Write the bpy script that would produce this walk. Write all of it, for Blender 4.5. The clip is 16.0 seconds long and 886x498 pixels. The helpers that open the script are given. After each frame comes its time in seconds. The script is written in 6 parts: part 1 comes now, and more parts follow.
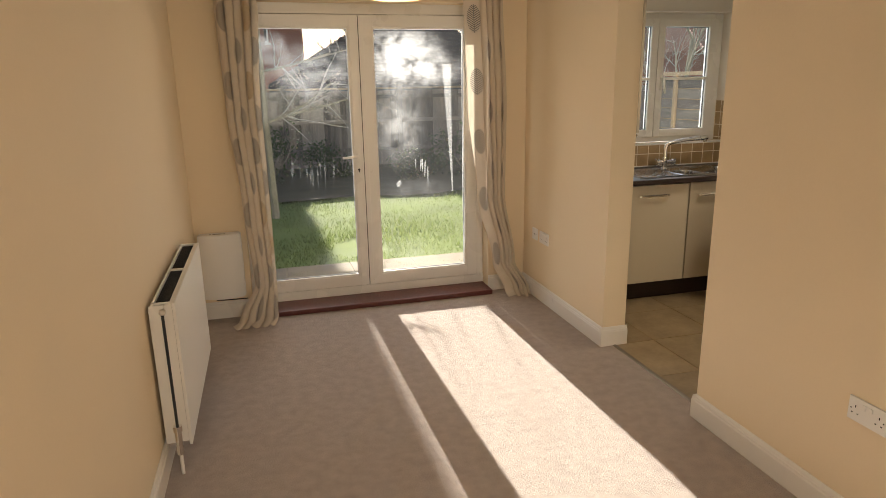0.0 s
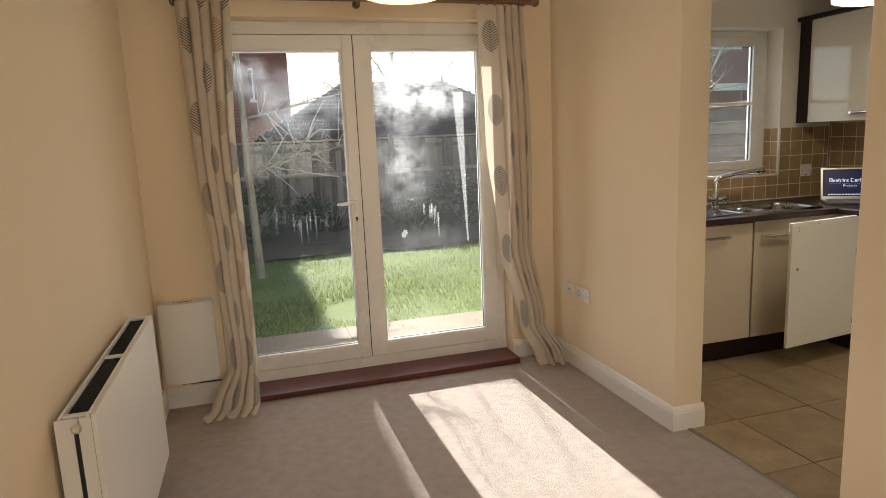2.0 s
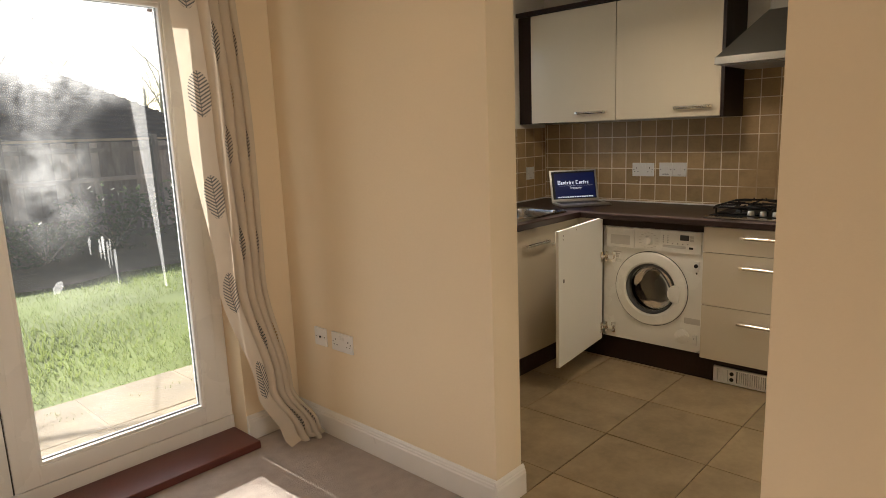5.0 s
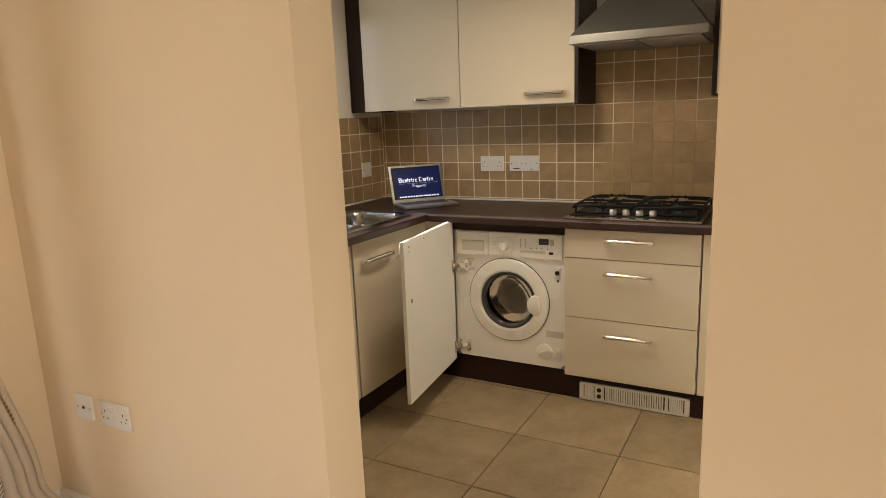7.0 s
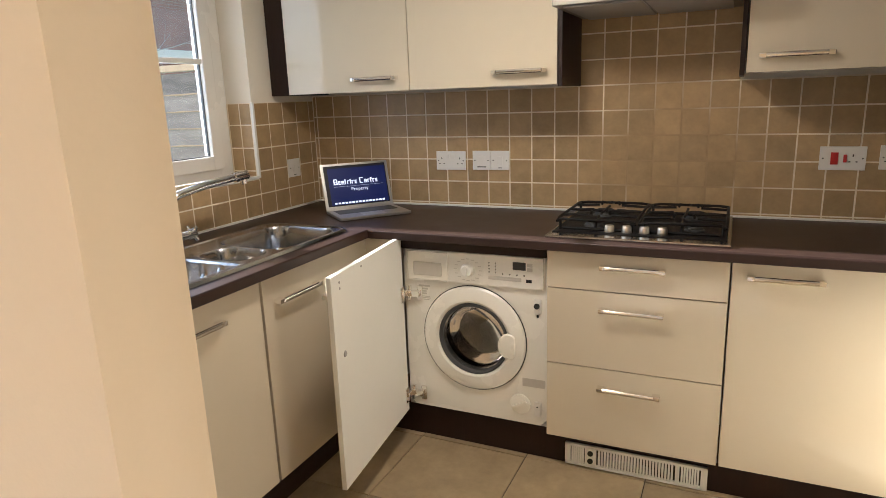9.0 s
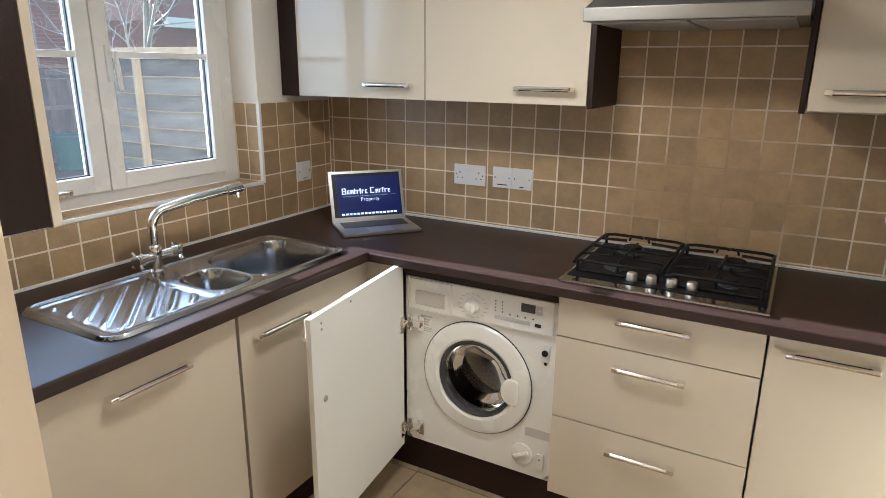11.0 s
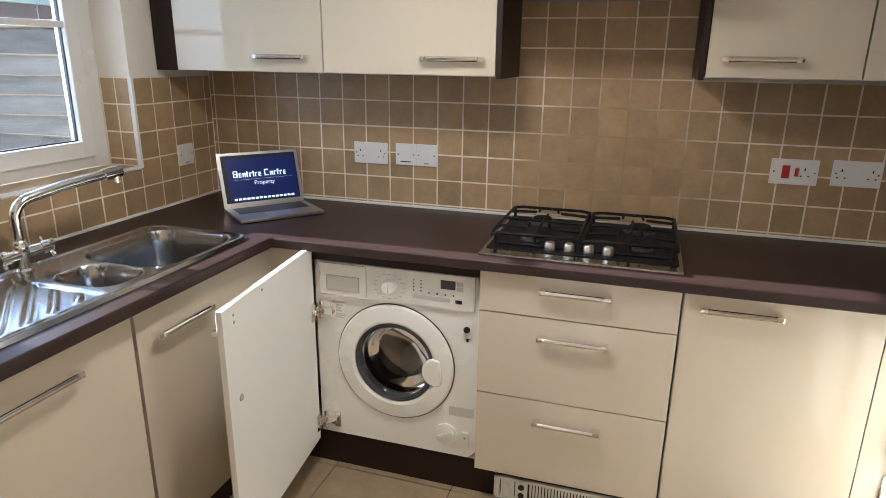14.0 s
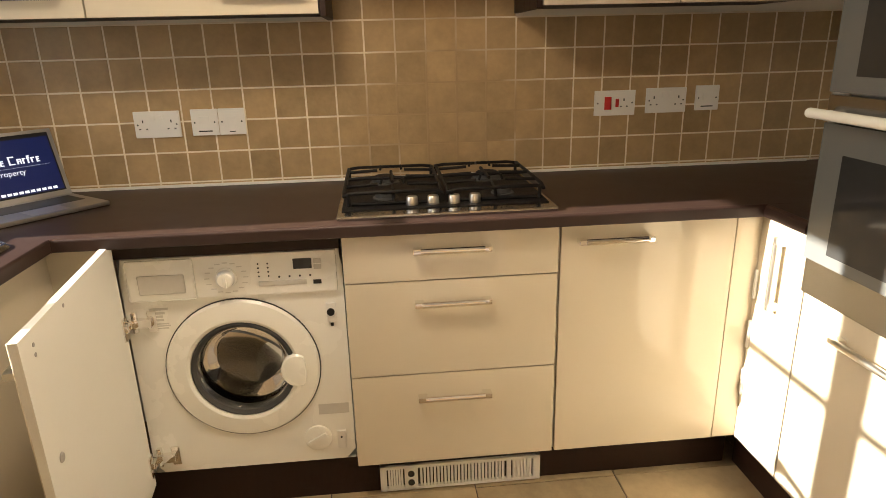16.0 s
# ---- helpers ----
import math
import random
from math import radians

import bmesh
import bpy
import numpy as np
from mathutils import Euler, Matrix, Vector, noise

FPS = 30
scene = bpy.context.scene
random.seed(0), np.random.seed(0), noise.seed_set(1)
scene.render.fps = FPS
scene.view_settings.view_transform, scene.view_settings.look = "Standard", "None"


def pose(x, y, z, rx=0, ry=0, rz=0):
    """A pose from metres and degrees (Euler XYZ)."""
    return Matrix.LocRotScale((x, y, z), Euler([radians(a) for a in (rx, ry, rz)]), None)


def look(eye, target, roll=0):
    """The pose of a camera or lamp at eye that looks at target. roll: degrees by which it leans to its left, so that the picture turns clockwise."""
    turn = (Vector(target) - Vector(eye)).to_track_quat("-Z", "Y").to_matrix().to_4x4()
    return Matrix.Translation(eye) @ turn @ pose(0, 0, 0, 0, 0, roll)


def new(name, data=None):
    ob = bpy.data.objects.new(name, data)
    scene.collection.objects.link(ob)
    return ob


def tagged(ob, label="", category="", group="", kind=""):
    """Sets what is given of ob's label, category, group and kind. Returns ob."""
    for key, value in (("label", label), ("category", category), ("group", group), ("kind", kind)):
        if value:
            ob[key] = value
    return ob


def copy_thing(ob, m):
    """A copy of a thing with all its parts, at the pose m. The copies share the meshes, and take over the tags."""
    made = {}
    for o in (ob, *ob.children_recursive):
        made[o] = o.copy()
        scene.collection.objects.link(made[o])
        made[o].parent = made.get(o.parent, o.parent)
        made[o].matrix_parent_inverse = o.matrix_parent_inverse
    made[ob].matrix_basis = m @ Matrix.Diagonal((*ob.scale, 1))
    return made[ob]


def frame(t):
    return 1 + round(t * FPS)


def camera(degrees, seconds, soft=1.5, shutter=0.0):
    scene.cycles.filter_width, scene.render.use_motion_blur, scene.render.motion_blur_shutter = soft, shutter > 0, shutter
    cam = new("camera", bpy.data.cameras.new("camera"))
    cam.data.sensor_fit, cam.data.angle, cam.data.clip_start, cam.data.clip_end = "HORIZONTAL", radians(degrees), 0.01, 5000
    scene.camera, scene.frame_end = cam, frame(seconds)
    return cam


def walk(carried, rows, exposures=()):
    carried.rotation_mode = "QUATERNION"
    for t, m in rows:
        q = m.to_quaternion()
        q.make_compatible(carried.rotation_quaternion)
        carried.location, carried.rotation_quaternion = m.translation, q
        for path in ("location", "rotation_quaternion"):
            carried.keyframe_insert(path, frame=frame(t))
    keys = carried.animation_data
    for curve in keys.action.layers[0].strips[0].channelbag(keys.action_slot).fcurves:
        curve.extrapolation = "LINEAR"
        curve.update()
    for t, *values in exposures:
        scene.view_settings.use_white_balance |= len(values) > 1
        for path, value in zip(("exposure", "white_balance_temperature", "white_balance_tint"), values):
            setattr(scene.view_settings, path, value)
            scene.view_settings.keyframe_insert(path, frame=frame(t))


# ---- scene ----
cam = camera(69.8, 16.0, soft=0.6)
PATH = [
    (0, (3.212, 0.548, 1.581), (3.723, 2.415, 1.077), -1.0),
    (0.5, (3.224, 0.756, 1.498), (3.687, 2.648, 1.043), -1.8),
    (1, (3.228, 0.933, 1.458), (3.674, 2.841, 1.057), -2.4),
    (1.5, (3.261, 1.139, 1.428), (3.734, 3.049, 1.07), -2.6),
    (2, (3.266, 1.354, 1.432), (3.822, 3.244, 1.092), -2.5),
    (2.5, (3.242, 1.572, 1.405), (3.924, 3.422, 1.069), -2.4),
    (3, (3.224, 1.771, 1.414), (4.055, 3.558, 1.074), -2.3),
    (3.5, (3.269, 1.93, 1.375), (4.257, 3.636, 1.037), -2.2),
    (4, (3.324, 2.13, 1.401), (4.467, 3.734, 1.051), -2.2),
    (4.5, (3.365, 2.263, 1.4), (4.658, 3.748, 1.047), -2.2),
    (5, (3.408, 2.444, 1.397), (4.847, 3.787, 1.039), -2.2),
    (5.2, (3.441, 2.49, 1.408), (4.919, 3.788, 1.046), -2.3),
    (7.3, (4.036, 2.869, 1.391), (5.775, 3.766, 0.977), -2.2),
    (7.5, (4.1, 2.93, 1.394), (5.851, 3.801, 0.975), -2.2),
    (8, (4.235, 3.043, 1.413), (6.006, 3.867, 0.983), -2.4),
    (8.5, (4.407, 3.081, 1.397), (6.179, 3.894, 0.951), -2.4),
    (9, (4.62, 3.1, 1.407), (6.383, 3.92, 0.941), -2.1),
    (9.2, (4.676, 3.107, 1.412), (6.433, 3.935, 0.938), -1.8),
    (11.3, (4.929, 3.075, 1.583), (6.598, 4.029, 1.032), 1.0),
    (11.5, (4.915, 3.064, 1.597), (6.581, 4.027, 1.053), 1.4),
    (12, (4.896, 3.038, 1.615), (6.563, 4.006, 1.084), 2.2),
    (12.5, (4.903, 3.03, 1.605), (6.59, 3.965, 1.077), 2.5),
    (13, (4.923, 3.054, 1.576), (6.647, 3.91, 1.034), 2.2),
    (13.5, (4.928, 3.146, 1.54), (6.705, 3.874, 0.981), 1.6),
    (14, (4.935, 3.243, 1.499), (6.762, 3.812, 0.918), 0.7),
    (14.5, (4.958, 3.325, 1.454), (6.829, 3.711, 0.86), -0.1),
    (15, (5.022, 3.414, 1.396), (6.919, 3.616, 0.794), -0.7),
    (15.5, (5.084, 3.51, 1.376), (6.989, 3.526, 0.767), -1.1),
    (16, (5.12, 3.572, 1.35), (7.014, 3.394, 0.735), -1.4),
]
walk(cam, [(t, look(eye, target, roll)) for t, eye, target, roll in PATH],
     exposures=[(0, 1.78, 6350, 9), (1.5, 1.76, 6050, 8), (3.5, 1.74, 5800, 8), (5.2, 1.78, 6150, 9), (7.3, 2.4, 6100, 9), (9.2, 2.66, 5450, 10), (11.3, 2.7, 4950, 8),
                (11.8, 2.75, 6600, 9), (12.5, 2.75, 6700, 9), (12.9, 2.74, 5800, 9), (13.4, 2.72, 5100, 10), (14.0, 2.7, 4950, 9), (14.6, 2.7, 5000, 10), (15.2, 2.7, 6450, 9), (16, 2.7, 6500, 9)])

# ---------------------------------------------------------------- world, sun, lamps
SUN_EL, SUN_AZ = 22.4, -1.3         # degrees; the sun stands over +y, slightly towards -x
world = bpy.data.worlds.new("daylight")
scene.world = world
world.use_nodes = True
wn = world.node_tree.nodes
sky = wn.new("ShaderNodeTexSky")
sky.sky_type = "NISHITA"
sky.sun_disc = False
sky.sun_elevation = radians(SUN_EL)
sky.sun_rotation = radians(SUN_AZ)
sky.air_density, sky.dust_density, sky.ozone_density = 1.0, 1.6, 1.0
wn["Background"].inputs["Strength"].default_value = 0.05
world.node_tree.links.new(sky.outputs["Color"], wn["Background"].inputs["Color"])
sun = new("sun", bpy.data.lights.new("sun", "SUN"))
sun.data.energy, sun.data.angle, sun.data.color = 5.0, radians(0.55), (1.0, 0.92, 0.8)
sun_dir = Vector((math.sin(radians(SUN_AZ)) * math.cos(radians(SUN_EL)), math.cos(radians(SUN_AZ)) * math.cos(radians(SUN_EL)), math.sin(radians(SUN_EL))))
sun.rotation_euler = sun_dir.to_track_quat("Z", "Y").to_euler()


def area_lamp(name, eye, target, w, h, watts, colour):
    lamp = new(name, bpy.data.lights.new(name, "AREA"))
    lamp.data.shape, lamp.data.size, lamp.data.size_y = "RECTANGLE", w, h
    lamp.data.energy, lamp.data.color = watts, colour
    lamp.matrix_world = look(eye, target)
    return lamp


# added fill behind the walker for an unseen window; daylight at both garden openings
area_lamp("front_window_daylight", (3.9, -2.55, 1.35), (3.9, 0, 0.0), 1.5, 1.2, 15.5, (1.0, 0.86, 0.70))
area_lamp("garden_door_daylight", (3.92, 5.42, 1.1), (3.92, 0, 0.2), 1.6, 1.8, 3.4, (1.0, 0.95, 0.9))
area_lamp("kitchen_window_daylight", (6.28, 5.42, 1.6), (6.28, 3, 1.2), 1.0, 0.85, 1.5, (0.78, 0.89, 1.0))


# ---------------------------------------------------------------- materials
def node_mat(name):
    m = bpy.data.materials.new(name)
    m.use_nodes = True
    return m, m.node_tree.nodes, m.node_tree.links, m.node_tree.nodes["Principled BSDF"]


def surface(name, colour, rough=0.5, metal=0.0, vary=0.12, scale=6.0, grain=60.0, bump=0.02, coat=0.0, stretch=(1, 1, 1), per_piece=0.0, spec=0.5, rough_vary=0.1):
    """A procedural surface: two scales of colour variation, uneven gloss and fine relief, in metres."""
    m, n, l, b = node_mat(name)
    co = n.new("ShaderNodeTexCoord")
    mp = n.new("ShaderNodeMapping")
    mp.inputs["Scale"].default_value = stretch
    l.new(co.outputs["Object"], mp.inputs["Vector"])
    big, fine = n.new("ShaderNodeTexNoise"), n.new("ShaderNodeTexNoise")
    big.inputs["Scale"].default_value, fine.inputs["Scale"].default_value = scale, grain
    big.inputs["Detail"].default_value, fine.inputs["Detail"].default_value = 5, 3
    l.new(mp.outputs[0], big.inputs["Vector"])
    l.new(mp.outputs[0], fine.inputs["Vector"])
    mix = n.new("ShaderNodeMix")
    mix.data_type, mix.blend_type, mix.clamp_factor = "RGBA", "MIX", True
    lo = [c * (1 - vary) for c in colour]
    hi = [min(1, c * (1 + vary)) for c in colour]
    mix.inputs["A"].default_value, mix.inputs["B"].default_value = (*lo, 1), (*hi, 1)
    ad = n.new("ShaderNodeMath")
    ad.operation = "MULTIPLY_ADD"
    l.new(fine.outputs["Fac"], ad.inputs[0])
    ad.inputs[1].default_value = 0.45
    sub = n.new("ShaderNodeMath")
    sub.operation = "MULTIPLY_ADD"
    l.new(big.outputs["Fac"], sub.inputs[0])
    sub.inputs[1].default_value, sub.inputs[2].default_value = 1.2, -0.32
    l.new(sub.outputs[0], ad.inputs[2])
    fac = ad.outputs[0]
    if per_piece:
        info = n.new("ShaderNodeObjectInfo")
        pm = n.new("ShaderNodeMath")
        pm.operation = "MULTIPLY_ADD"
        l.new(info.outputs["Random"], pm.inputs[0])
        pm.inputs[1].default_value = per_piece
        l.new(fac, pm.inputs[2])
        sh = n.new("ShaderNodeMath")
        sh.operation = "SUBTRACT"
        l.new(pm.outputs[0], sh.inputs[0])
        sh.inputs[1].default_value = per_piece / 2
        fac = sh.outputs[0]
        off = n.new("ShaderNodeVectorMath")
        off.operation = "SCALE"
        l.new(info.outputs["Location"], off.inputs[0])
        off.inputs["Scale"].default_value = 3.7
        add = n.new("ShaderNodeVectorMath")
        l.new(co.outputs["Object"], add.inputs[0])
        l.new(off.outputs[0], add.inputs[1])
        l.new(add.outputs[0], mp.inputs["Vector"])
    l.new(fac, mix.inputs["Factor"])
    l.new(mix.outputs["Result"], b.inputs["Base Color"])
    rr = n.new("ShaderNodeMapRange")
    rr.inputs["To Min"].default_value, rr.inputs["To Max"].default_value = max(0.02, rough - rough_vary), min(1, rough + rough_vary)
    l.new(big.outputs["Fac"], rr.inputs["Value"])
    l.new(rr.outputs[0], b.inputs["Roughness"])
    b.inputs["Metallic"].default_value = metal
    b.inputs["Specular IOR Level"].default_value = spec
    b.inputs["Coat Weight"].default_value = coat
    b.inputs["Coat Roughness"].default_value = 0.06
    if bump:
        bp = n.new("ShaderNodeBump")
        bp.inputs["Strength"].default_value, bp.inputs["Distance"].default_value = 0.5, bump * 0.1
        l.new(fine.outputs["Fac"], bp.inputs["Height"])
        l.new(bp.outputs[0], b.inputs["Normal"])
    return m


PAINT = surface("cream_wall_paint", (0.82, 0.685, 0.49), 0.75, vary=0.03, scale=1.5, grain=90, bump=0.012, spec=0.25)
KPAINT = surface("pale_kitchen_paint", (0.80, 0.75, 0.66), 0.7, vary=0.03, scale=1.5, grain=90, bump=0.012, spec=0.25)
CEIL = surface("white_ceiling_paint", (0.82, 0.79, 0.74), 0.85, vary=0.02, scale=1.2, grain=70, bump=0.015, spec=0.2)
GLOSSW = surface("white_gloss_paint", (0.80, 0.76, 0.70), 0.3, vary=0.03, scale=4, grain=40, bump=0.006)
UPVC = surface("white_upvc", (0.82, 0.80, 0.76), 0.28, vary=0.02, scale=3, grain=60, bump=0.0)
CARPET = surface("beige_carpet", (0.45, 0.385, 0.34), 0.95, vary=0.17, scale=18, grain=300, bump=0.2, spec=0.1)
REDWOOD = surface("dark_red_stained_wood", (0.11, 0.028, 0.022), 0.35, vary=0.3, scale=4, grain=60, stretch=(1, 14, 14), bump=0.01)
WENGE = surface("dark_brown_woodgrain", (0.020, 0.009, 0.006), 0.45, vary=0.35, scale=5, grain=60, stretch=(14, 14, 1), bump=0.012, spec=0.3)
WORKTOP = surface("dark_brown_laminate", (0.034, 0.019, 0.015), 0.36, vary=0.2, scale=14, grain=240, bump=0.0, spec=0.24, rough_vary=0.04)
CREAM = surface("cream_gloss_laminate", (0.63, 0.555, 0.43), 0.055, vary=0.02, scale=2, grain=20, bump=0.0, spec=0.38, rough_vary=0.02)
CARCASS = surface("white_melamine", (0.84, 0.82, 0.76), 0.4, vary=0.02, scale=4, grain=50, bump=0.0)
WTILE = surface("brown_glazed_tile", (0.40, 0.275, 0.140), 0.36, vary=0.24, scale=14, grain=70, bump=0.02, per_piece=0.5, spec=0.45)
FTILE = surface("brown_stone_floor_tile", (0.33, 0.25, 0.15), 0.34, vary=0.36, scale=6, grain=45, bump=0.006, per_piece=0.4, spec=0.28, rough_vary=0.03)
GROUT = surface("pale_grout", (0.82, 0.73, 0.58), 0.9, vary=0.12, scale=20, grain=200, bump=0.02)


def stained(m, centre, reach, colour):
    """An uneven cooking stain round a point of a wall, over the surface's own colour."""
    n, l = m.node_tree.nodes, m.node_tree.links
    b = n["Principled BSDF"]
    co, nz = n.new("ShaderNodeTexCoord"), n.new("ShaderNodeTexNoise")
    nz.inputs["Scale"].default_value = 6
    l.new(co.outputs["Object"], nz.inputs["Vector"])
    d = n.new("ShaderNodeVectorMath")
    d.operation = "DISTANCE"
    d.inputs[1].default_value = centre
    l.new(co.outputs["Object"], d.inputs[0])
    ad = n.new("ShaderNodeMath")
    ad.operation = "MULTIPLY_ADD"
    ad.inputs[1].default_value = 0.35
    l.new(nz.outputs["Fac"], ad.inputs[0])
    l.new(d.outputs["Value"], ad.inputs[2])
    mr = n.new("ShaderNodeMapRange")
    mr.inputs["From Min"].default_value, mr.inputs["From Max"].default_value = reach * 0.8 + 0.12, reach * 1.3 + 0.2
    mr.inputs["To Min"].default_value, mr.inputs["To Max"].default_value = 0.92, 0.0
    l.new(ad.outputs[0], mr.inputs["Value"])
    mx = n.new("ShaderNodeMix")
    mx.data_type = "RGBA"
    l.new(mr.outputs[0], mx.inputs["Factor"])
    l.new(b.inputs["Base Color"].links[0].from_socket, mx.inputs["A"])
    mx.inputs["B"].default_value = (*colour, 1)
    l.new(mx.outputs["Result"], b.inputs["Base Color"])


STAIN_AT = (7.33, 3.33, 1.08)
FGROUT = surface("brown_floor_grout", (0.07, 0.05, 0.035), 0.9, vary=0.2, scale=20, grain=200, bump=0.02)
STEEL = surface("brushed_steel", (0.42, 0.42, 0.42), 0.19, 1.0, vary=0.06, scale=5, grain=200, stretch=(1, 1, 1), bump=0.003)
HOODSTEEL = surface("brushed_hood_steel", (0.25, 0.24, 0.22), 0.45, 1.0, vary=0.06, scale=4, grain=120, stretch=(1, 12, 12), bump=0.002)
CHROME = surface("chrome", (0.88, 0.86, 0.83), 0.10, 1.0, vary=0.02, scale=6, grain=60, bump=0.0, rough_vary=0.04)
SATIN = surface("satin_nickel", (0.80, 0.77, 0.72), 0.32, 1.0, vary=0.03, scale=8, grain=200, bump=0.0, rough_vary=0.05)
WHITEPL = surface("white_plastic", (0.80, 0.78, 0.74), 0.33, vary=0.02, scale=6, grain=60, bump=0.0)
WMWHITE = surface("white_appliance_enamel", (0.86, 0.84, 0.78), 0.27, vary=0.015, scale=4, grain=60, bump=0.0)
GREYPL = surface("grey_plastic", (0.36, 0.34, 0.31), 0.4, vary=0.05, scale=10, grain=80, bump=0.0)
PALEGREY = surface("pale_grey_print", (0.60, 0.57, 0.52), 0.5, vary=0.05, scale=10, grain=80, bump=0.0)
BLACK = surface("black_plastic", (0.012, 0.011, 0.010), 0.35, vary=0.2, scale=10, grain=120, bump=0.005)
IRON = surface("black_cast_iron", (0.010, 0.009, 0.009), 0.55, vary=0.25, scale=20, grain=200, bump=0.02, spec=0.2)
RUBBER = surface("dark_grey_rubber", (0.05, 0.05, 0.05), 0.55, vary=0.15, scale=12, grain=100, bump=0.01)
DRUM = surface("steel_drum", (0.27, 0.265, 0.26), 0.22, 1.0, vary=0.15, scale=14, grain=90, bump=0.01)
REDPL = surface("red_switch_plastic", (0.50, 0.02, 0.02), 0.35, vary=0.05, scale=10, grain=80, bump=0.0)
RADW = surface("white_radiator_enamel", (0.80, 0.77, 0.71), 0.45, vary=0.02, scale=4, grain=60, bump=0.0)
ALU = surface("aluminium", (0.62, 0.61, 0.60), 0.36, 1.0, vary=0.03, scale=8, grain=200, bump=0.0)
POLE = surface("brown_wood_pole", (0.20, 0.11, 0.05), 0.4, vary=0.25, scale=6, grain=60, stretch=(1, 12, 12), bump=0.01)
OVENG = surface("silver_grey_oven_glass", (0.125, 0.13, 0.13), 0.12, vary=0.03, scale=3, grain=30, bump=0.0, coat=0.5, rough_vary=0.03)
OVENB = surface("dark_oven_window", (0.03, 0.03, 0.03), 0.08, vary=0.1, scale=3, grain=30, bump=0.0, rough_vary=0.02)
BRICK = surface("red_brown_brick", (0.22, 0.085, 0.055), 0.9, vary=0.25, scale=3, grain=40, bump=0.05, spec=0.1)
MORTAR = surface("grey_mortar", (0.22, 0.17, 0.14), 0.95, vary=0.15, scale=4, grain=80, bump=0.03)
ROOFT = surface("dark_grey_roof_tile", (0.05, 0.044, 0.044), 0.95, vary=0.3, scale=3, grain=40, bump=0.05, spec=0.05)
REDROOF = surface("red_roof_tile", (0.22, 0.09, 0.06), 0.8, vary=0.3, scale=3, grain=40, bump=0.05)
FENCE = surface("weathered_fence_wood", (0.22, 0.185, 0.15), 0.9, vary=0.45, scale=3, grain=30, stretch=(6, 6, 1), bump=0.08, per_piece=0.9, spec=0.2)
LAPWOOD = surface("grey_lap_fence_wood", (0.135, 0.125, 0.12), 0.85, vary=0.6, scale=3, grain=30, stretch=(6, 1, 6), bump=0.06, per_piece=0.5, spec=0.2)
POSTW = surface("pale_fence_post_wood", (0.28, 0.21, 0.13), 0.9, vary=0.25, scale=4, grain=40, stretch=(6, 6, 1), bump=0.05, spec=0.2)
LAWN = surface("lawn_soil_and_grass", (0.15, 0.19, 0.055), 0.95, vary=0.4, scale=1.3, grain=50, bump=0.2, spec=0.1)
BLADE = surface("grass_blades", (0.16, 0.20, 0.055), 0.7, vary=0.4, scale=2.0, grain=30, bump=0.0, spec=0.25)
SLAB = surface("sandy_patio_slab", (0.22, 0.175, 0.115), 0.9, vary=0.4, scale=4, grain=80, bump=0.05, per_piece=0.3)
SOIL = surface("dark_soil", (0.12, 0.10, 0.06), 0.95, vary=0.4, scale=4, grain=40, bump=0.2, spec=0.1)
BARK = surface("pale_bark", (0.26, 0.23, 0.17), 0.9, vary=0.35, scale=6, grain=50, bump=0.05, spec=0.2)
TWIG = surface("pale_twigs", (0.42, 0.385, 0.34), 0.85, vary=0.3, scale=6, grain=50, bump=0.0, spec=0.2)
LEAF = surface("dark_evergreen_leaf", (0.075, 0.10, 0.04), 0.6, vary=0.5, scale=5, grain=40, bump=0.0, spec=0.3)


def leafy(m, share):
    """Lets sunlight glow through thin leaves and blades."""
    n, l = m.node_tree.nodes, m.node_tree.links
    b = n["Principled BSDF"]
    tl, mx = n.new("ShaderNodeBsdfTranslucent"), n.new("ShaderNodeMixShader")
    l.new(b.inputs["Base Color"].links[0].from_socket, tl.inputs["Color"])
    mx.inputs[0].default_value = share
    l.new(b.outputs[0], mx.inputs[1])
    l.new(tl.outputs[0], mx.inputs[2])
    l.new(mx.outputs[0], n["Material Output"].inputs["Surface"])


leafy(BLADE, 0.55)
leafy(LEAF, 0.4)
TEAL = surface("teal_plastic", (0.05, 0.24, 0.22), 0.4, vary=0.1, scale=5, grain=40, bump=0.0)
PLASTER = surface("white_render", (0.75, 0.72, 0.66), 0.8, vary=0.05, scale=3, grain=60, bump=0.02)


MIST = ((3.55, 1.68, 0.30, 0.22, 1.7), (3.27, 1.84, 0.16, 0.12, 1.4), (3.62, 0.66, 0.22, 0.16, 0.18), (3.68, 0.30, 0.20, 0.13, 0.4),
        (4.22, 1.76, 0.30, 0.24, 1.2), (4.17, 1.30, 0.20, 0.32, 0.34), (4.48, 1.68, 0.20, 0.12, 0.6), (4.20, 0.33, 0.26, 0.16, 0.12), (4.30, 0.80, 0.30, 0.12, 0.10))


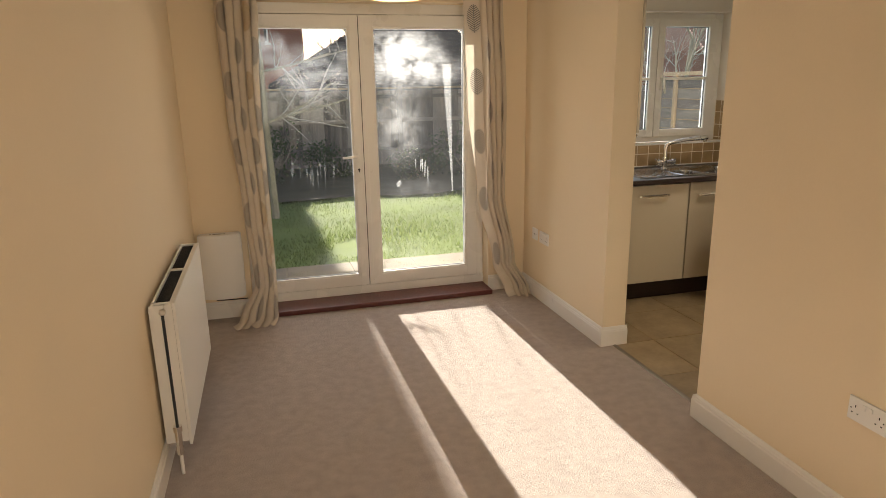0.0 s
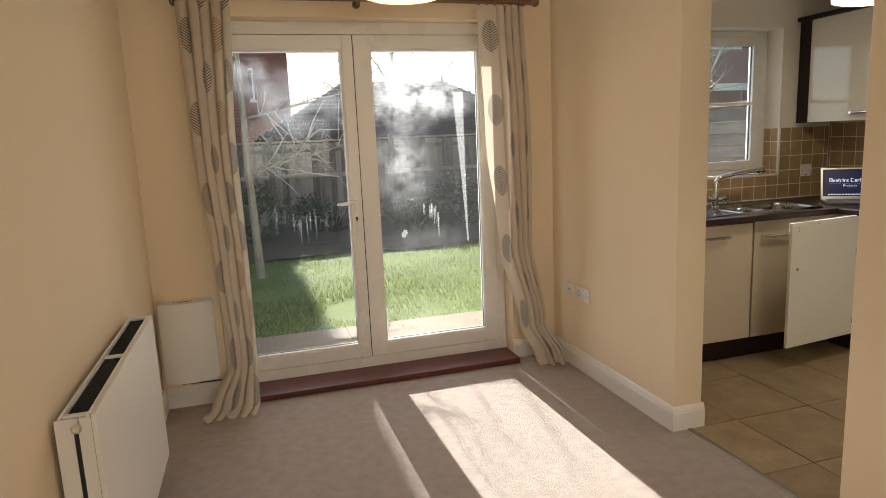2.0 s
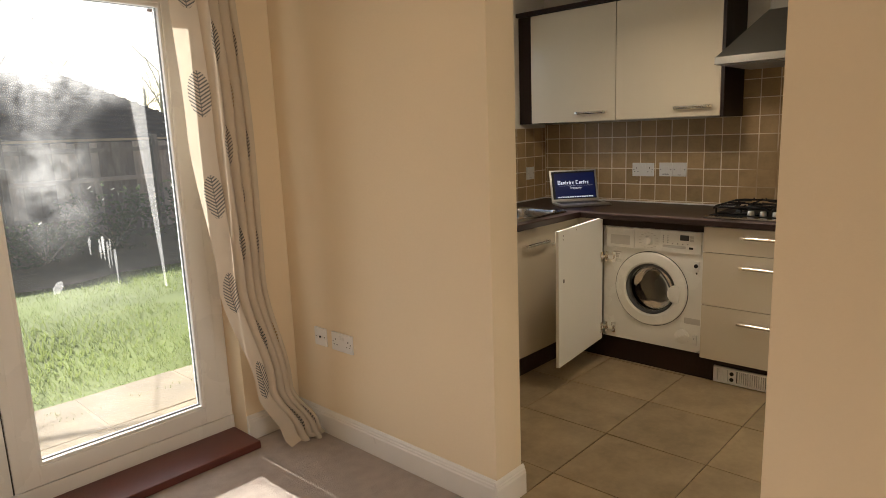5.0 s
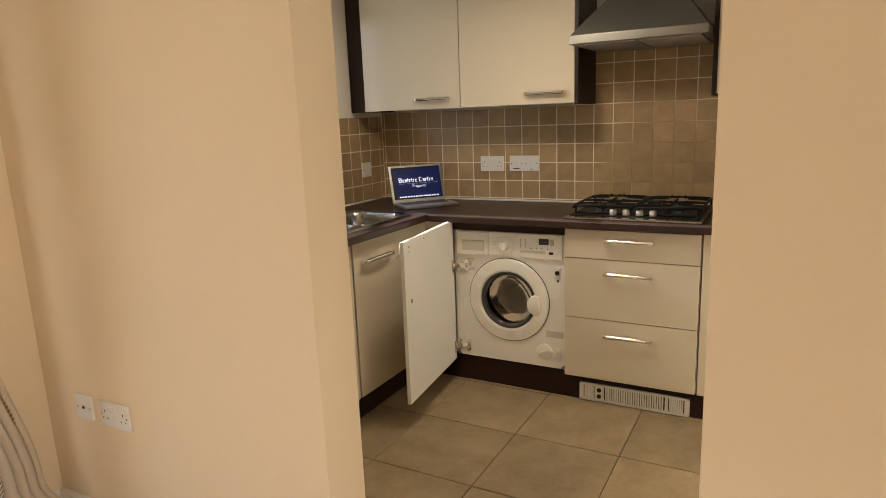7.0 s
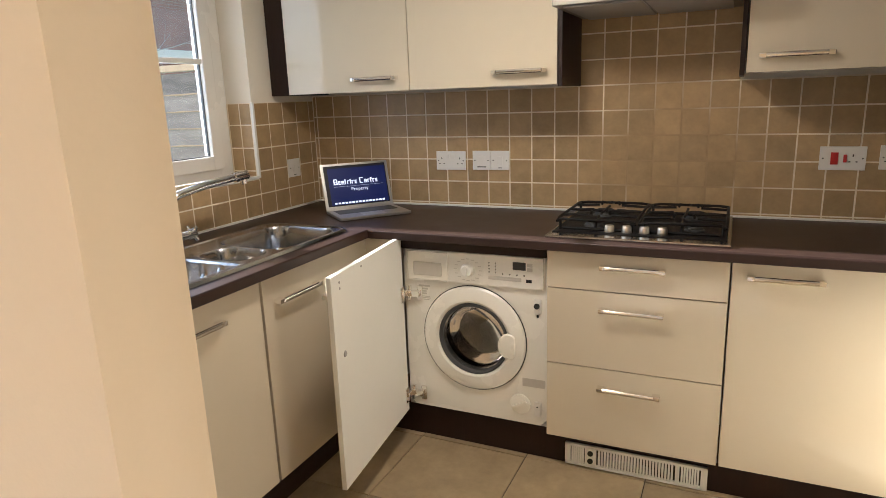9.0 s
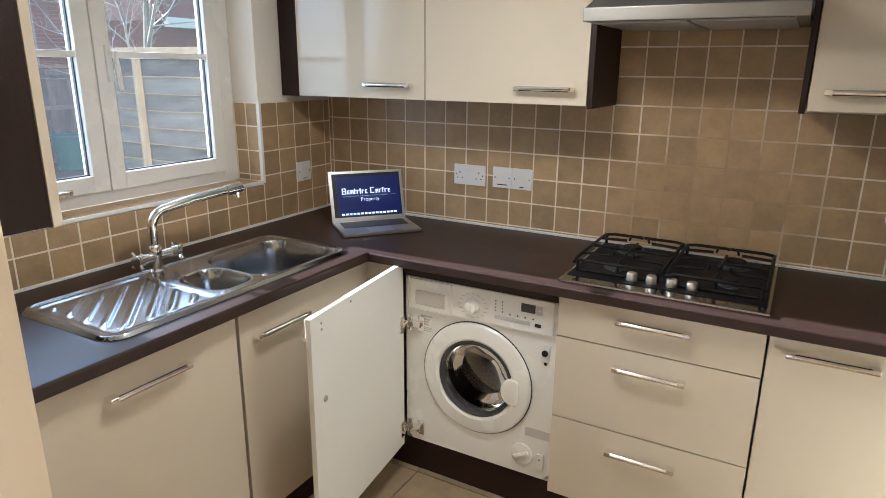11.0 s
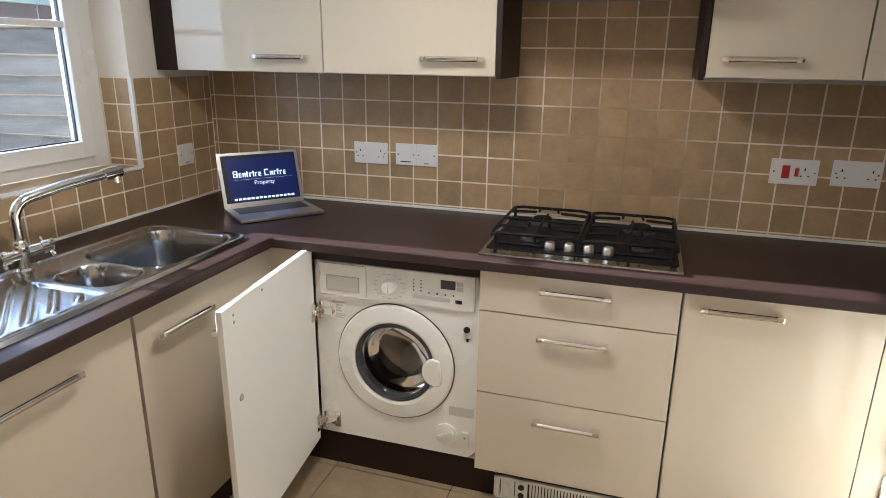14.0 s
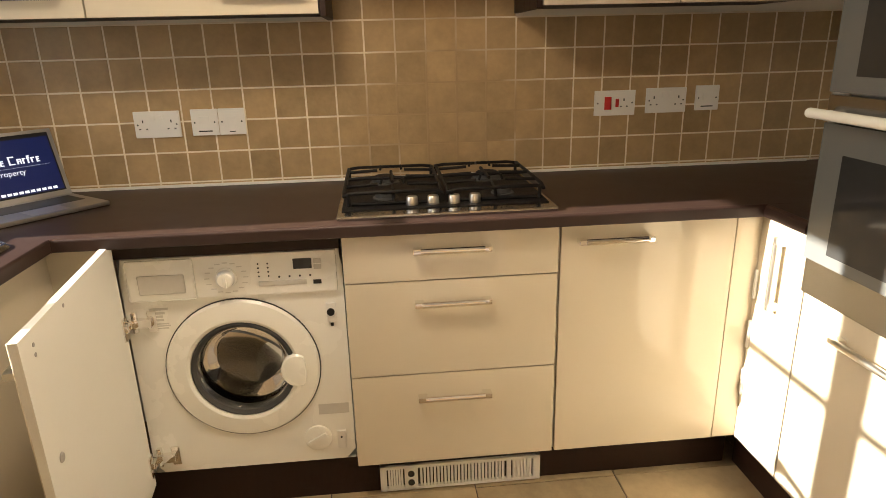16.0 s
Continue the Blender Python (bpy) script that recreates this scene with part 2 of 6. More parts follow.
def glass(name, haze, clear=1.0, veil=0.0006):
    """Clear pane: mostly see-through with a mirror gloss, plus a thin uneven film that scatters sun."""
    m, n, l, b = node_mat(name)
    n.remove(b)
    out = n["Material Output"]
    tr, gl, film = n.new("ShaderNodeBsdfTransparent"), n.new("ShaderNodeBsdfGlossy"), n.new("ShaderNodeBsdfTranslucent")
    gl.inputs["Roughness"].default_value = 0.02
    film.inputs["Color"].default_value = (0.95, 0.95, 0.95, 1)
    tr.inputs["Color"].default_value = (clear, clear, clear, 1)
    fr = n.new("ShaderNodeFresnel")
    fr.inputs["IOR"].default_value = 1.2
    m1, m2 = n.new("ShaderNodeMixShader"), n.new("ShaderNodeMixShader")
    l.new(fr.outputs[0], m1.inputs[0])
    l.new(tr.outputs[0], m1.inputs[1])
    l.new(gl.outputs[0], m1.inputs[2])
    l.new(m1.outputs[0], m2.inputs[1])
    l.new(film.outputs[0], m2.inputs[2])
    l.new(m2.outputs[0], out.inputs["Surface"])
    co = n.new("ShaderNodeNewGeometry")
    if haze:
        # patches of condensation (x, z, half width, half height, strength), broken up by noise
        nz = n.new("ShaderNodeTexNoise")
        nz.inputs["Scale"].default_value, nz.inputs["Detail"].default_value, nz.inputs["Roughness"].default_value = 9.0, 7, 0.66
        nz.inputs["Distortion"].default_value = 0.25
        l.new(co.outputs["Position"], nz.inputs["Vector"])
        total = None
        for x, z, rx, rz, amount in MIST:
            mp = n.new("ShaderNodeMapping")
            mp.vector_type = "TEXTURE"
            mp.inputs["Location"].default_value = (x, 5.21, z)
            mp.inputs["Scale"].default_value = (rx, 1, rz)
            l.new(co.outputs["Position"], mp.inputs["Vector"])
            ln = n.new("ShaderNodeVectorMath")
            ln.operation = "LENGTH"
            l.new(mp.outputs[0], ln.inputs[0])
            mr = n.new("ShaderNodeMapRange")
            mr.interpolation_type = "SMOOTHSTEP"
            mr.inputs["From Min"].default_value, mr.inputs["From Max"].default_value = 1.25, 0.0
            mr.inputs["To Min"].default_value, mr.inputs["To Max"].default_value = 0.0, amount
            l.new(ln.outputs["Value"], mr.inputs["Value"])
            if total is None:
                total = mr.outputs[0]
            else:
                ad = n.new("ShaderNodeMath")
                l.new(total, ad.inputs[0])
                l.new(mr.outputs[0], ad.inputs[1])
                total = ad.outputs[0]
        br = n.new("ShaderNodeMapRange")
        br.inputs["From Min"].default_value, br.inputs["From Max"].default_value = 0.36, 0.64
        br.inputs["To Min"].default_value, br.inputs["To Max"].default_value = 0.1, 1.4
        l.new(nz.outputs["Fac"], br.inputs["Value"])
        mu, fin = n.new("ShaderNodeMath"), n.new("ShaderNodeMath")
        mu.operation, fin.operation = "MULTIPLY", "MULTIPLY_ADD"
        l.new(total, mu.inputs[0])
        l.new(br.outputs[0], mu.inputs[1])
        l.new(mu.outputs[0], fin.inputs[0])
        fin.inputs[1].default_value, fin.inputs[2].default_value = haze, 0.006
        fin.use_clamp = True
        l.new(fin.outputs[0], m2.inputs[0])
    else:
        m2.inputs[0].default_value = veil
    return m


PANE = glass("door_glass_with_condensation", 0.13)
KPANE = glass("clear_window_glass", 0.0, 0.95, 0.007)


def film_mat(name, amount):
    m, n, l, b = node_mat(name)
    n.remove(b)
    tr, df, mx = n.new("ShaderNodeBsdfTransparent"), n.new("ShaderNodeBsdfTranslucent"), n.new("ShaderNodeMixShader")
    df.inputs["Color"].default_value = (0.9, 0.9, 0.9, 1)
    nz = n.new("ShaderNodeTexNoise")
    nz.inputs["Scale"].default_value = 25
    mr = n.new("ShaderNodeMapRange")
    mr.inputs["To Min"].default_value, mr.inputs["To Max"].default_value = amount * 0.5, amount
    l.new(nz.outputs["Fac"], mr.inputs["Value"])
    l.new(mr.outputs[0], mx.inputs[0])
    l.new(tr.outputs[0], mx.inputs[1])
    l.new(df.outputs[0], mx.inputs[2])
    l.new(mx.outputs[0], n["Material Output"].inputs["Surface"])
    return m


STREAK = film_mat("dried_water_run", 0.13)


def glow(name, colour, strength):
    m, n, l, b = node_mat(name)
    b.inputs["Base Color"].default_value = (*colour, 1)
    b.inputs["Emission Color"].default_value = (*colour, 1)
    b.inputs["Emission Strength"].default_value = strength
    b.inputs["Roughness"].default_value = 0.3
    return m


SCREEN = glow("lit_blue_screen", (0.006, 0.012, 0.075), 0.08)
SCREENTXT = glow("lit_white_letters", (0.75, 0.78, 0.9), 0.17)
SHADE = glow("lit_fabric_shade", (0.9, 0.66, 0.36), 0.35)
KSHADE = glow("brightly_lit_fabric_shade", (0.95, 0.80, 0.58), 0.5)


def wm_glass():
    """Thick clear porthole glass: smoke-tinted, with a mirror gloss."""
    m, n, l, b = node_mat("smoked_porthole_glass")
    n.remove(b)
    tr, gl, mx, fr = n.new("ShaderNodeBsdfTransparent"), n.new("ShaderNodeBsdfGlossy"), n.new("ShaderNodeMixShader"), n.new("ShaderNodeFresnel")
    tr.inputs["Color"].default_value = (0.62, 0.61, 0.58, 1)
    gl.inputs["Roughness"].default_value = 0.03
    fr.inputs["IOR"].default_value = 1.5
    l.new(fr.outputs[0], mx.inputs[0])
    l.new(tr.outputs[0], mx.inputs[1])
    l.new(gl.outputs[0], mx.inputs[2])
    l.new(mx.outputs[0], n["Material Output"].inputs["Surface"])
    return m


PORTHOLE = wm_glass()


def curtain_cloth():
    """Cream cloth printed with tall oval leaves drawn in thin dark veins; uv in metres of cloth."""
    m, n, l, b = node_mat("leaf_printed_cream_cloth")

    def mth(op, a, c=None, d=None):
        x = n.new("ShaderNodeMath")
        x.operation = op
        for i, v in enumerate((a, c, d)):
            if v is None:
                continue
            if isinstance(v, (int, float)):
                x.inputs[i].default_value = v
            else:
                l.new(v, x.inputs[i])
        return x.outputs[0]
    uv = n.new("ShaderNodeUVMap")
    sep = n.new("ShaderNodeSeparateXYZ")
    l.new(uv.outputs[0], sep.inputs[0])
    u, v = sep.outputs["X"], sep.outputs["Y"]
    col = mth("FLOOR", mth("DIVIDE", u, 0.125))
    drop = mth("MULTIPLY", mth("FRACT", mth("MULTIPLY", col, 0.5)), 0.42)
    vs = mth("ADD", v, drop)
    row = mth("FLOOR", mth("DIVIDE", vs, 0.42))
    x = mth("MULTIPLY", mth("SUBTRACT", mth("FRACT", mth("DIVIDE", u, 0.125)), 0.5), 0.125)
    y = mth("MULTIPLY", mth("SUBTRACT", mth("FRACT", mth("DIVIDE", vs, 0.42)), 0.5), 0.42)
    wn_ = n.new("ShaderNodeTexWhiteNoise")
    wn_.noise_dimensions = "2D"
    cb = n.new("ShaderNodeCombineXYZ")
    l.new(row, cb.inputs[0])
    l.new(col, cb.inputs[1])
    l.new(cb.outputs[0], wn_.inputs["Vector"])
    pick = wn_.outputs["Value"]
    rx = mth("DIVIDE", x, 0.044)
    ry = mth("DIVIDE", y, 0.092)
    r2 = mth("ADD", mth("MULTIPLY", rx, rx), mth("MULTIPLY", ry, ry))
    inside = mth("LESS_THAN", r2, 1.0)
    ax = mth("ABSOLUTE", x)
    veins = mth("GREATER_THAN", mth("SINE", mth("MULTIPLY", mth("SUBTRACT", y, mth("MULTIPLY", ax, 0.7)), 430)), 0.3)
    mid = mth("LESS_THAN", ax, 0.0016)
    ink = mth("MULTIPLY", inside, mth("MAXIMUM", veins, mid))
    used = mth("GREATER_THAN", pick, 0.04)
    ink = mth("MULTIPLY", ink, used)
    gold = mth("GREATER_THAN", pick, 0.78)
    mix0 = n.new("ShaderNodeMix")
    mix0.data_type = "RGBA"
    mix0.inputs["A"].default_value, mix0.inputs["B"].default_value = (0.095, 0.10, 0.105, 1), (0.34, 0.22, 0.08, 1)
    l.new(gold, mix0.inputs["Factor"])
    nz = n.new("ShaderNodeTexNoise")
    nz.inputs["Scale"].default_value = 9
    l.new(uv.outputs[0], nz.inputs["Vector"])
    base = n.new("ShaderNodeMix")
    base.data_type = "RGBA"
    base.inputs["A"].default_value, base.inputs["B"].default_value = (0.58, 0.50, 0.40, 1), (0.67, 0.59, 0.48, 1)
    l.new(nz.outputs["Fac"], base.inputs["Factor"])
    mix = n.new("ShaderNodeMix")
    mix.data_type = "RGBA"
    l.new(mth("MAXIMUM", mth("MULTIPLY", ink, 0.92), mth("MULTIPLY", mth("MULTIPLY", inside, used), 0.14)), mix.inputs["Factor"])
    l.new(base.outputs["Result"], mix.inputs["A"])
    l.new(mix0.outputs["Result"], mix.inputs["B"])
    l.new(mix.outputs["Result"], b.inputs["Base Color"])
    b.inputs["Roughness"].default_value = 0.85
    weave = n.new("ShaderNodeTexNoise")
    weave.inputs["Scale"].default_value = 900
    l.new(uv.outputs[0], weave.inputs["Vector"])
    bp = n.new("ShaderNodeBump")
    bp.inputs["Strength"].default_value, bp.inputs["Distance"].default_value = 0.3, 0.001
    l.new(weave.outputs["Fac"], bp.inputs["Height"])
    l.new(bp.outputs[0], b.inputs["Normal"])
    tl, ms = n.new("ShaderNodeBsdfTranslucent"), n.new("ShaderNodeMixShader")
    l.new(mix.outputs["Result"], tl.inputs["Color"])
    ms.inputs[0].default_value = 0.26
    l.new(b.outputs[0], ms.inputs[1])
    l.new(tl.outputs[0], ms.inputs[2])
    l.new(ms.outputs[0], n["Material Output"].inputs["Surface"])
    return m


CLOTH = curtain_cloth()


# ---------------------------------------------------------------- mesh helpers
def bx(bm, x0, x1, y0, y1, z0, z1, bev=0.0, seg=2, m=None):
    """A box between two corners, with rounded edges where bev is given."""
    r = bmesh.ops.create_cube(bm, size=1.0)
    vs = r["verts"]
    for v in vs:
        v.co = Vector(((x0 + x1) / 2 + v.co.x * (x1 - x0), (y0 + y1) / 2 + v.co.y * (y1 - y0), (z0 + z1) / 2 + v.co.z * (z1 - z0)))
    if bev:
        es = list({e for v in vs for e in v.link_edges})
        out = bmesh.ops.bevel(bm, geom=es, offset=bev, segments=seg, affect="EDGES", profile=0.7)
        vs = list({v for f in out["faces"] for v in f.verts} | {v for v in vs if v.is_valid})
    if m is not None:
        bmesh.ops.transform(bm, matrix=m, verts=[v for v in vs if v.is_valid])
    return vs


def box(*a, bev=0.0, seg=2, m=None):
    bm = bmesh.new()
    bx(bm, *a, bev=bev, seg=seg, m=m)
    return bm


def axes(d):
    d = Vector(d).normalized()
    a = d.orthogonal().normalized() if abs(d.z) < 0.99 else Vector((1, 0, 0))
    if abs(d.z) < 0.99:
        a = d.cross(Vector((0, 0, 1))).normalized()
    return a, d.cross(a).normalized(), d


def lathe(bm, prof, at, d, seg=24, closed=False):
    """Turns a profile of (radius, height along d) round the axis d at the point at."""
    a, b, d = axes(d)
    at = Vector(at)
    rings = []
    for r, h in prof:
        if r < 1e-6:
            rings.append([bm.verts.new(at + d * h)])
        else:
            rings.append([bm.verts.new(at + d * h + (a * math.cos(2 * math.pi * i / seg) + b * math.sin(2 * math.pi * i / seg)) * r) for i in range(seg)])
    pairs = list(zip(rings, rings[1:])) + ([(rings[-1], rings[0])] if closed else [])
    for p, q in pairs:
        for i in range(seg):
            j = (i + 1) % seg
            f = [p[i % len(p)], p[j % len(p)], q[j % len(q)], q[i % len(q)]]
            f = list(dict.fromkeys(f))
            if len(f) > 2:
                bm.faces.new(f)
    return bm


def rod(bm, p, q, r, seg=12, r2=None):
    p, q = Vector(p), Vector(q)
    h = (q - p).length
    return lathe(bm, [(0, 0), (r, 0), (r if r2 is None else r2, h), (0, h)], p, q - p, seg)


def tube(bm, pts, r, seg=8, closed=False):
    """A round bar along a line of points; r may be one radius or one a point."""
    pts = [Vector(p) for p in pts]
    n = len(pts)
    rings, up = [], None
    for i, p in enumerate(pts):
        t = (pts[(i + 1) % n] - pts[i - 1]) if closed or 0 < i < n - 1 else (pts[1] - pts[0] if i == 0 else pts[-1] - pts[-2])
        t.normalize()
        if up is None:
            up = t.orthogonal().normalized()
        up = (up - t * up.dot(t)).normalized()
        s = t.cross(up)
        rad = r[i] if isinstance(r, (list, tuple)) else r
        rings.append([bm.verts.new(p + (up * math.cos(2 * math.pi * k / seg) + s * math.sin(2 * math.pi * k / seg)) * rad) for k in range(seg)])
    for i in range(n if closed else n - 1):
        a, b = rings[i], rings[(i + 1) % n]
        for k in range(seg):
            bm.faces.new((a[k], a[(k + 1) % seg], b[(k + 1) % seg], b[k]))
    if not closed:
        bm.faces.new(rings[0][::-1])
        bm.faces.new(rings[-1])
    return bm


def prism(bm, poly, axis, a, b):
    """Extrudes a 2D outline along an axis from a to b. axis x: outline in (y, z); y: (x, z); z: (x, y)."""
    def put(p, h):
        return {"x": (h, p[0], p[1]), "y": (p[0], h, p[1]), "z": (p[0], p[1], h)}[axis]
    lo = [bm.verts.new(put(p, a)) for p in poly]
    hi = [bm.verts.new(put(p, b)) for p in poly]
    k = len(poly)
    for i in range(k):
        bm.faces.new((lo[i], lo[(i + 1) % k], hi[(i + 1) % k], hi[i]))
    bm.faces.new(lo[::-1])
    bm.faces.new(hi)
    return bm


def link_mesh(name, bm, mat, smooth=True):
    bmesh.ops.recalc_face_normals(bm, faces=bm.faces)
    me = bpy.data.meshes.new(name)
    bm.to_mesh(me)
    bm.free()
    me.materials.append(mat)
    if smooth:
        me.shade_smooth()
        me.set_sharp_from_angle(angle=radians(32))
        for f in me.polygons:           # broad flat faces keep their own normal between soft edges
            if f.area > 0.004 and len(f.vertices) >= 4:
                f.use_smooth = False
    return new(name, me)


def part(name, bm, mat, parent, label="", smooth=True):
    """One mesh part, given in world metres, under its thing or part."""
    ob = link_mesh(name, bm, mat, smooth)
    top = parent
    while top.parent:
        top = top.parent
    ob.data.transform(Matrix.Translation(-top.location))
    ob.parent = parent
    return tagged(ob, label)


def pieces(name, bm, mat, parent, label="", smooth=True):
    """Like part(), but every loose piece of the mesh becomes a part of its own."""
    todo = set(bm.verts)
    while todo:
        seed_v = min(todo, key=lambda v: (round(v.co.x, 5), round(v.co.y, 5), round(v.co.z, 5)))
        found, edge_ = {seed_v}, [seed_v]
        while edge_:
            v = edge_.pop()
            for e in v.link_edges:
                w = e.other_vert(v)
                if w not in found:
                    found.add(w)
                    edge_.append(w)
        todo -= found
        own, new_v = bmesh.new(), {}
        for v in found:
            new_v[v] = own.verts.new(v.co)
        for f in {f for v in found for f in v.link_faces}:
            own.faces.new([new_v[v] for v in f.verts])
        part(name, own, mat, parent, label, smooth)
    bm.free()


def thing(name, at, label, category, group="", kind=""):
    e = new(name)
    e.location = at
    e.empty_display_size = 0.1
    return tagged(e, label, category, group, kind)


def solid(name, bm, mat, label, category="", kind="structure", smooth=True):
    return tagged(link_mesh(name, bm, mat, smooth), label, category, "", kind)


def glazed(ob):
    ob.visible_shadow = False
    return ob

# ---------------------------------------------------------------- the plan, in metres
LX, PX0, PX1, KX = 2.69, 5.105, 5.26, 7.338      # left wall, partition faces, hob wall
GY, GY1 = 5.06, 5.36                             # garden wall, inner and outer face
JY, PY = 2.90, 3.80                              # opening in the partition
KY, BY, H = 1.93, -2.5, 2.40                     # kitchen end wall, back wall, ceiling
DX0, DX1, DZ = 3.03, 4.81, 2.125                 # garden door opening
WX0, WX1, WZ0, WZ1 = 5.69, 6.885, 1.085, 2.09    # kitchen window opening

# ---------------------------------------------------------------- setting
solid("floor_living", box(LX - 0.1, PX0 + 0.075, BY, GY + 0.12, -0.12, 0.0), CARPET, "beige short-pile carpet with sunlight on it")
solid("floor_kitchen", box(PX0 + 0.075, KX + 0.1, KY - 0.1, GY + 0.1, -0.12, -0.004), FGROUT, "brown tiled kitchen floor with dark joints")
solid("ceiling", box(LX - 0.3, KX + 0.3, BY - 0.3, GY1, H, H + 0.2), CEIL, "plain white ceiling")
solid("wall_west", box(LX - 0.25, LX, BY, GY, 0, H), PAINT, "plain cream painted wall")
# unseen end wall; its opening is added to hold the fill light
bm = bmesh.new()
bx(bm, LX - 0.25, 3.1, BY - 0.3, BY, 0, H)
bx(bm, 4.7, PX1, BY - 0.3, BY, 0, H)
bx(bm, 3.1, 4.7, BY - 0.3, BY, 0, 0.9)
bx(bm, 3.1, 4.7, BY - 0.3, BY, 2.2, H)
solid("wall_back", bm, PAINT, "unseen cream painted wall with an opening added for fill light")
bm = bmesh.new()
prism(bm, [(LX - 0.25, -0.2), (DX0, -0.2), (DX0, DZ), (DX1, DZ), (DX1, -0.2), (PX0 + 0.08, -0.2), (PX0 + 0.08, H), (LX - 0.25, H)], "y", GY, GY1)
solid("wall_garden", bm, PAINT, "cream painted wall around the garden doors")
bm = bmesh.new()
bx(bm, PX0 + 0.08, WX0, GY, GY1, -0.2, H)
bx(bm, WX0, WX1, GY, GY1, -0.2, WZ0 - 0.008)
bx(bm, WX0, WX1, GY, GY1, WZ1, H)
bx(bm, WX1, KX + 0.3, GY, GY1, -0.2, H)
solid("wall_kitchen_window", bm, KPAINT, "pale cream wall around the kitchen window")
bm = bmesh.new()
bx(bm, PX0, PX1, PY, GY, 0, H, bev=0.004)
solid("wall_pier", bm, PAINT, "short cream partition wall with a scuffed corner")
solid("wall_partition", box(PX0, PX1, BY, JY, 0, H, bev=0.004), PAINT, "cream partition wall between living room and kitchen")
solid("wall_hob", box(KX, KX + 0.2, KY - 0.1, GY, 0, H), KPAINT, "kitchen wall behind the hob, tiled above the worktop")
solid("wall_kitchen_end", box(PX1, KX, KY - 0.2, KY, 0, H), KPAINT, "plain kitchen end wall")

# skirting with a moulded top
SKIRT = [(0.0, 0.0), (0.016, 0.0), (0.016, 0.088), (0.013, 0.094), (0.013, 0.100), (0.009, 0.104), (0.008, 0.112), (0.003, 0.120), (0.0, 0.120)]


def skirting(name, axis, face, out, a, b):
    bm = bmesh.new()
    prism(bm, [(face + out * d, z) for d, z in SKIRT], axis, a, b)
    return bm


def ring_bm(*bms):
    big = bmesh.new()
    for b in bms:
        me = bpy.data.meshes.new("tmp")
        b.to_mesh(me)
        b.free()
        big.from_mesh(me)
        bpy.data.meshes.remove(me)
    return big


solid("baseboard", skirting("w", "y", LX, 1, BY, GY), GLOSSW, "white moulded skirting board")
solid("baseboard", skirting("g", "x", GY, -1, LX + 0.016, DX0), GLOSSW, "white moulded skirting board")
solid("baseboard", skirting("g", "x", GY, -1, DX1, PX0 - 0.016), GLOSSW, "white moulded skirting board")
solid("baseboard", ring_bm(skirting("p", "y", PX0, -1, PY, GY), skirting("p", "x", PY, -1, PX0 - 0.016, PX1 + 0.01)), GLOSSW, "white moulded skirting board round the pier")
solid("baseboard", ring_bm(skirting("j", "y", PX0, -1, BY, JY), skirting("j", "x", JY, 1, PX0 - 0.016, PX1 + 0.01)), GLOSSW, "white moulded skirting board")
bm = bmesh.new()
prism(bm, [(PX0 + 0.066, 0.0), (PX0 + 0.069, 0.004), (PX0 + 0.080, 0.006), (PX0 + 0.091, 0.004), (PX0 + 0.094, 0.0)], "y", JY + 0.018, PY - 0.018)
solid("trim", bm, surface("dull_metal_strip", (0.30, 0.26, 0.21), 0.5, 1.0, vary=0.1), "thin metal carpet strip across the kitchen opening")


# ---------------------------------------------------------------- garden doors
def pane_frame(bm, x0, x1, z0, z1, w, y0, y1, bev=0.006):
    bx(bm, x0, x0 + w, y0, y1, z0, z1, bev=bev)
    bx(bm, x1 - w, x1, y0, y1, z0, z1, bev=bev)
    bx(bm, x0 + w - 0.002, x1 - w + 0.002, y0 + 0.001, y1 - 0.001, z0, z0 + w, bev=bev)
    bx(bm, x0 + w - 0.002, x1 - w + 0.002, y0 + 0.001, y1 - 0.001, z1 - w, z1, bev=bev)


door = thing("door_1", (3.92, 5.24, 0.03), "closed white glazed garden double doors with condensation", "door", kind="structure")
bm = bmesh.new()
bx(bm, DX0, DX0 + 0.055, 5.19, 5.27, 0.03, DZ, bev=0.005)
bx(bm, DX1 - 0.055, DX1, 5.19, 5.27, 0.03, DZ, bev=0.005)
bx(bm, DX0, DX1, 5.188, 5.268, 2.055, DZ + 0.001, bev=0.005)
bx(bm, DX0, DX1, 5.180, 5.268, 0.03, 0.098, bev=0.005)
part("door_frame", bm, UPVC, door)
for side, x0, x1 in (("l", DX0 + 0.058, 3.906), ("r", 3.912, DX1 - 0.058)):
    bm = bmesh.new()
    pane_frame(bm, x0, x1, 0.101, 2.052, 0.078, 5.178, 5.24)
    bx(bm, x0 + 0.076, x0 + 0.092, 5.183, 5.235, 0.17, 1.98, bev=0.006)
    bx(bm, x1 - 0.092, x1 - 0.076, 5.183, 5.235, 0.17, 1.98, bev=0.006)
    bx(bm, x0 + 0.076, x1 - 0.076, 5.184, 5.234, 0.176, 0.192, bev=0.006)
    bx(bm, x0 + 0.076, x1 - 0.076, 5.184, 5.234, 1.958, 1.975, bev=0.006)
    if side == "r":
        bx(bm, 3.897, 3.930, 5.171, 5.18, 0.104, 2.05, bev=0.003)
    leaf = part("door_leaf", bm, UPVC, door)
    glazed(part("pane", box(x0 + 0.085, x1 - 0.085, 5.209, 5.215, 0.185, 1.966), PANE, leaf, "clear glass with cloudy condensation"))
    bm = bmesh.new()
    pane_frame(bm, x0 + 0.088, x1 - 0.088, 0.19, 1.963, 0.005, 5.205, 5.219, bev=0)
    part("gasket", bm, BLACK, leaf, "thin black rubber seal")
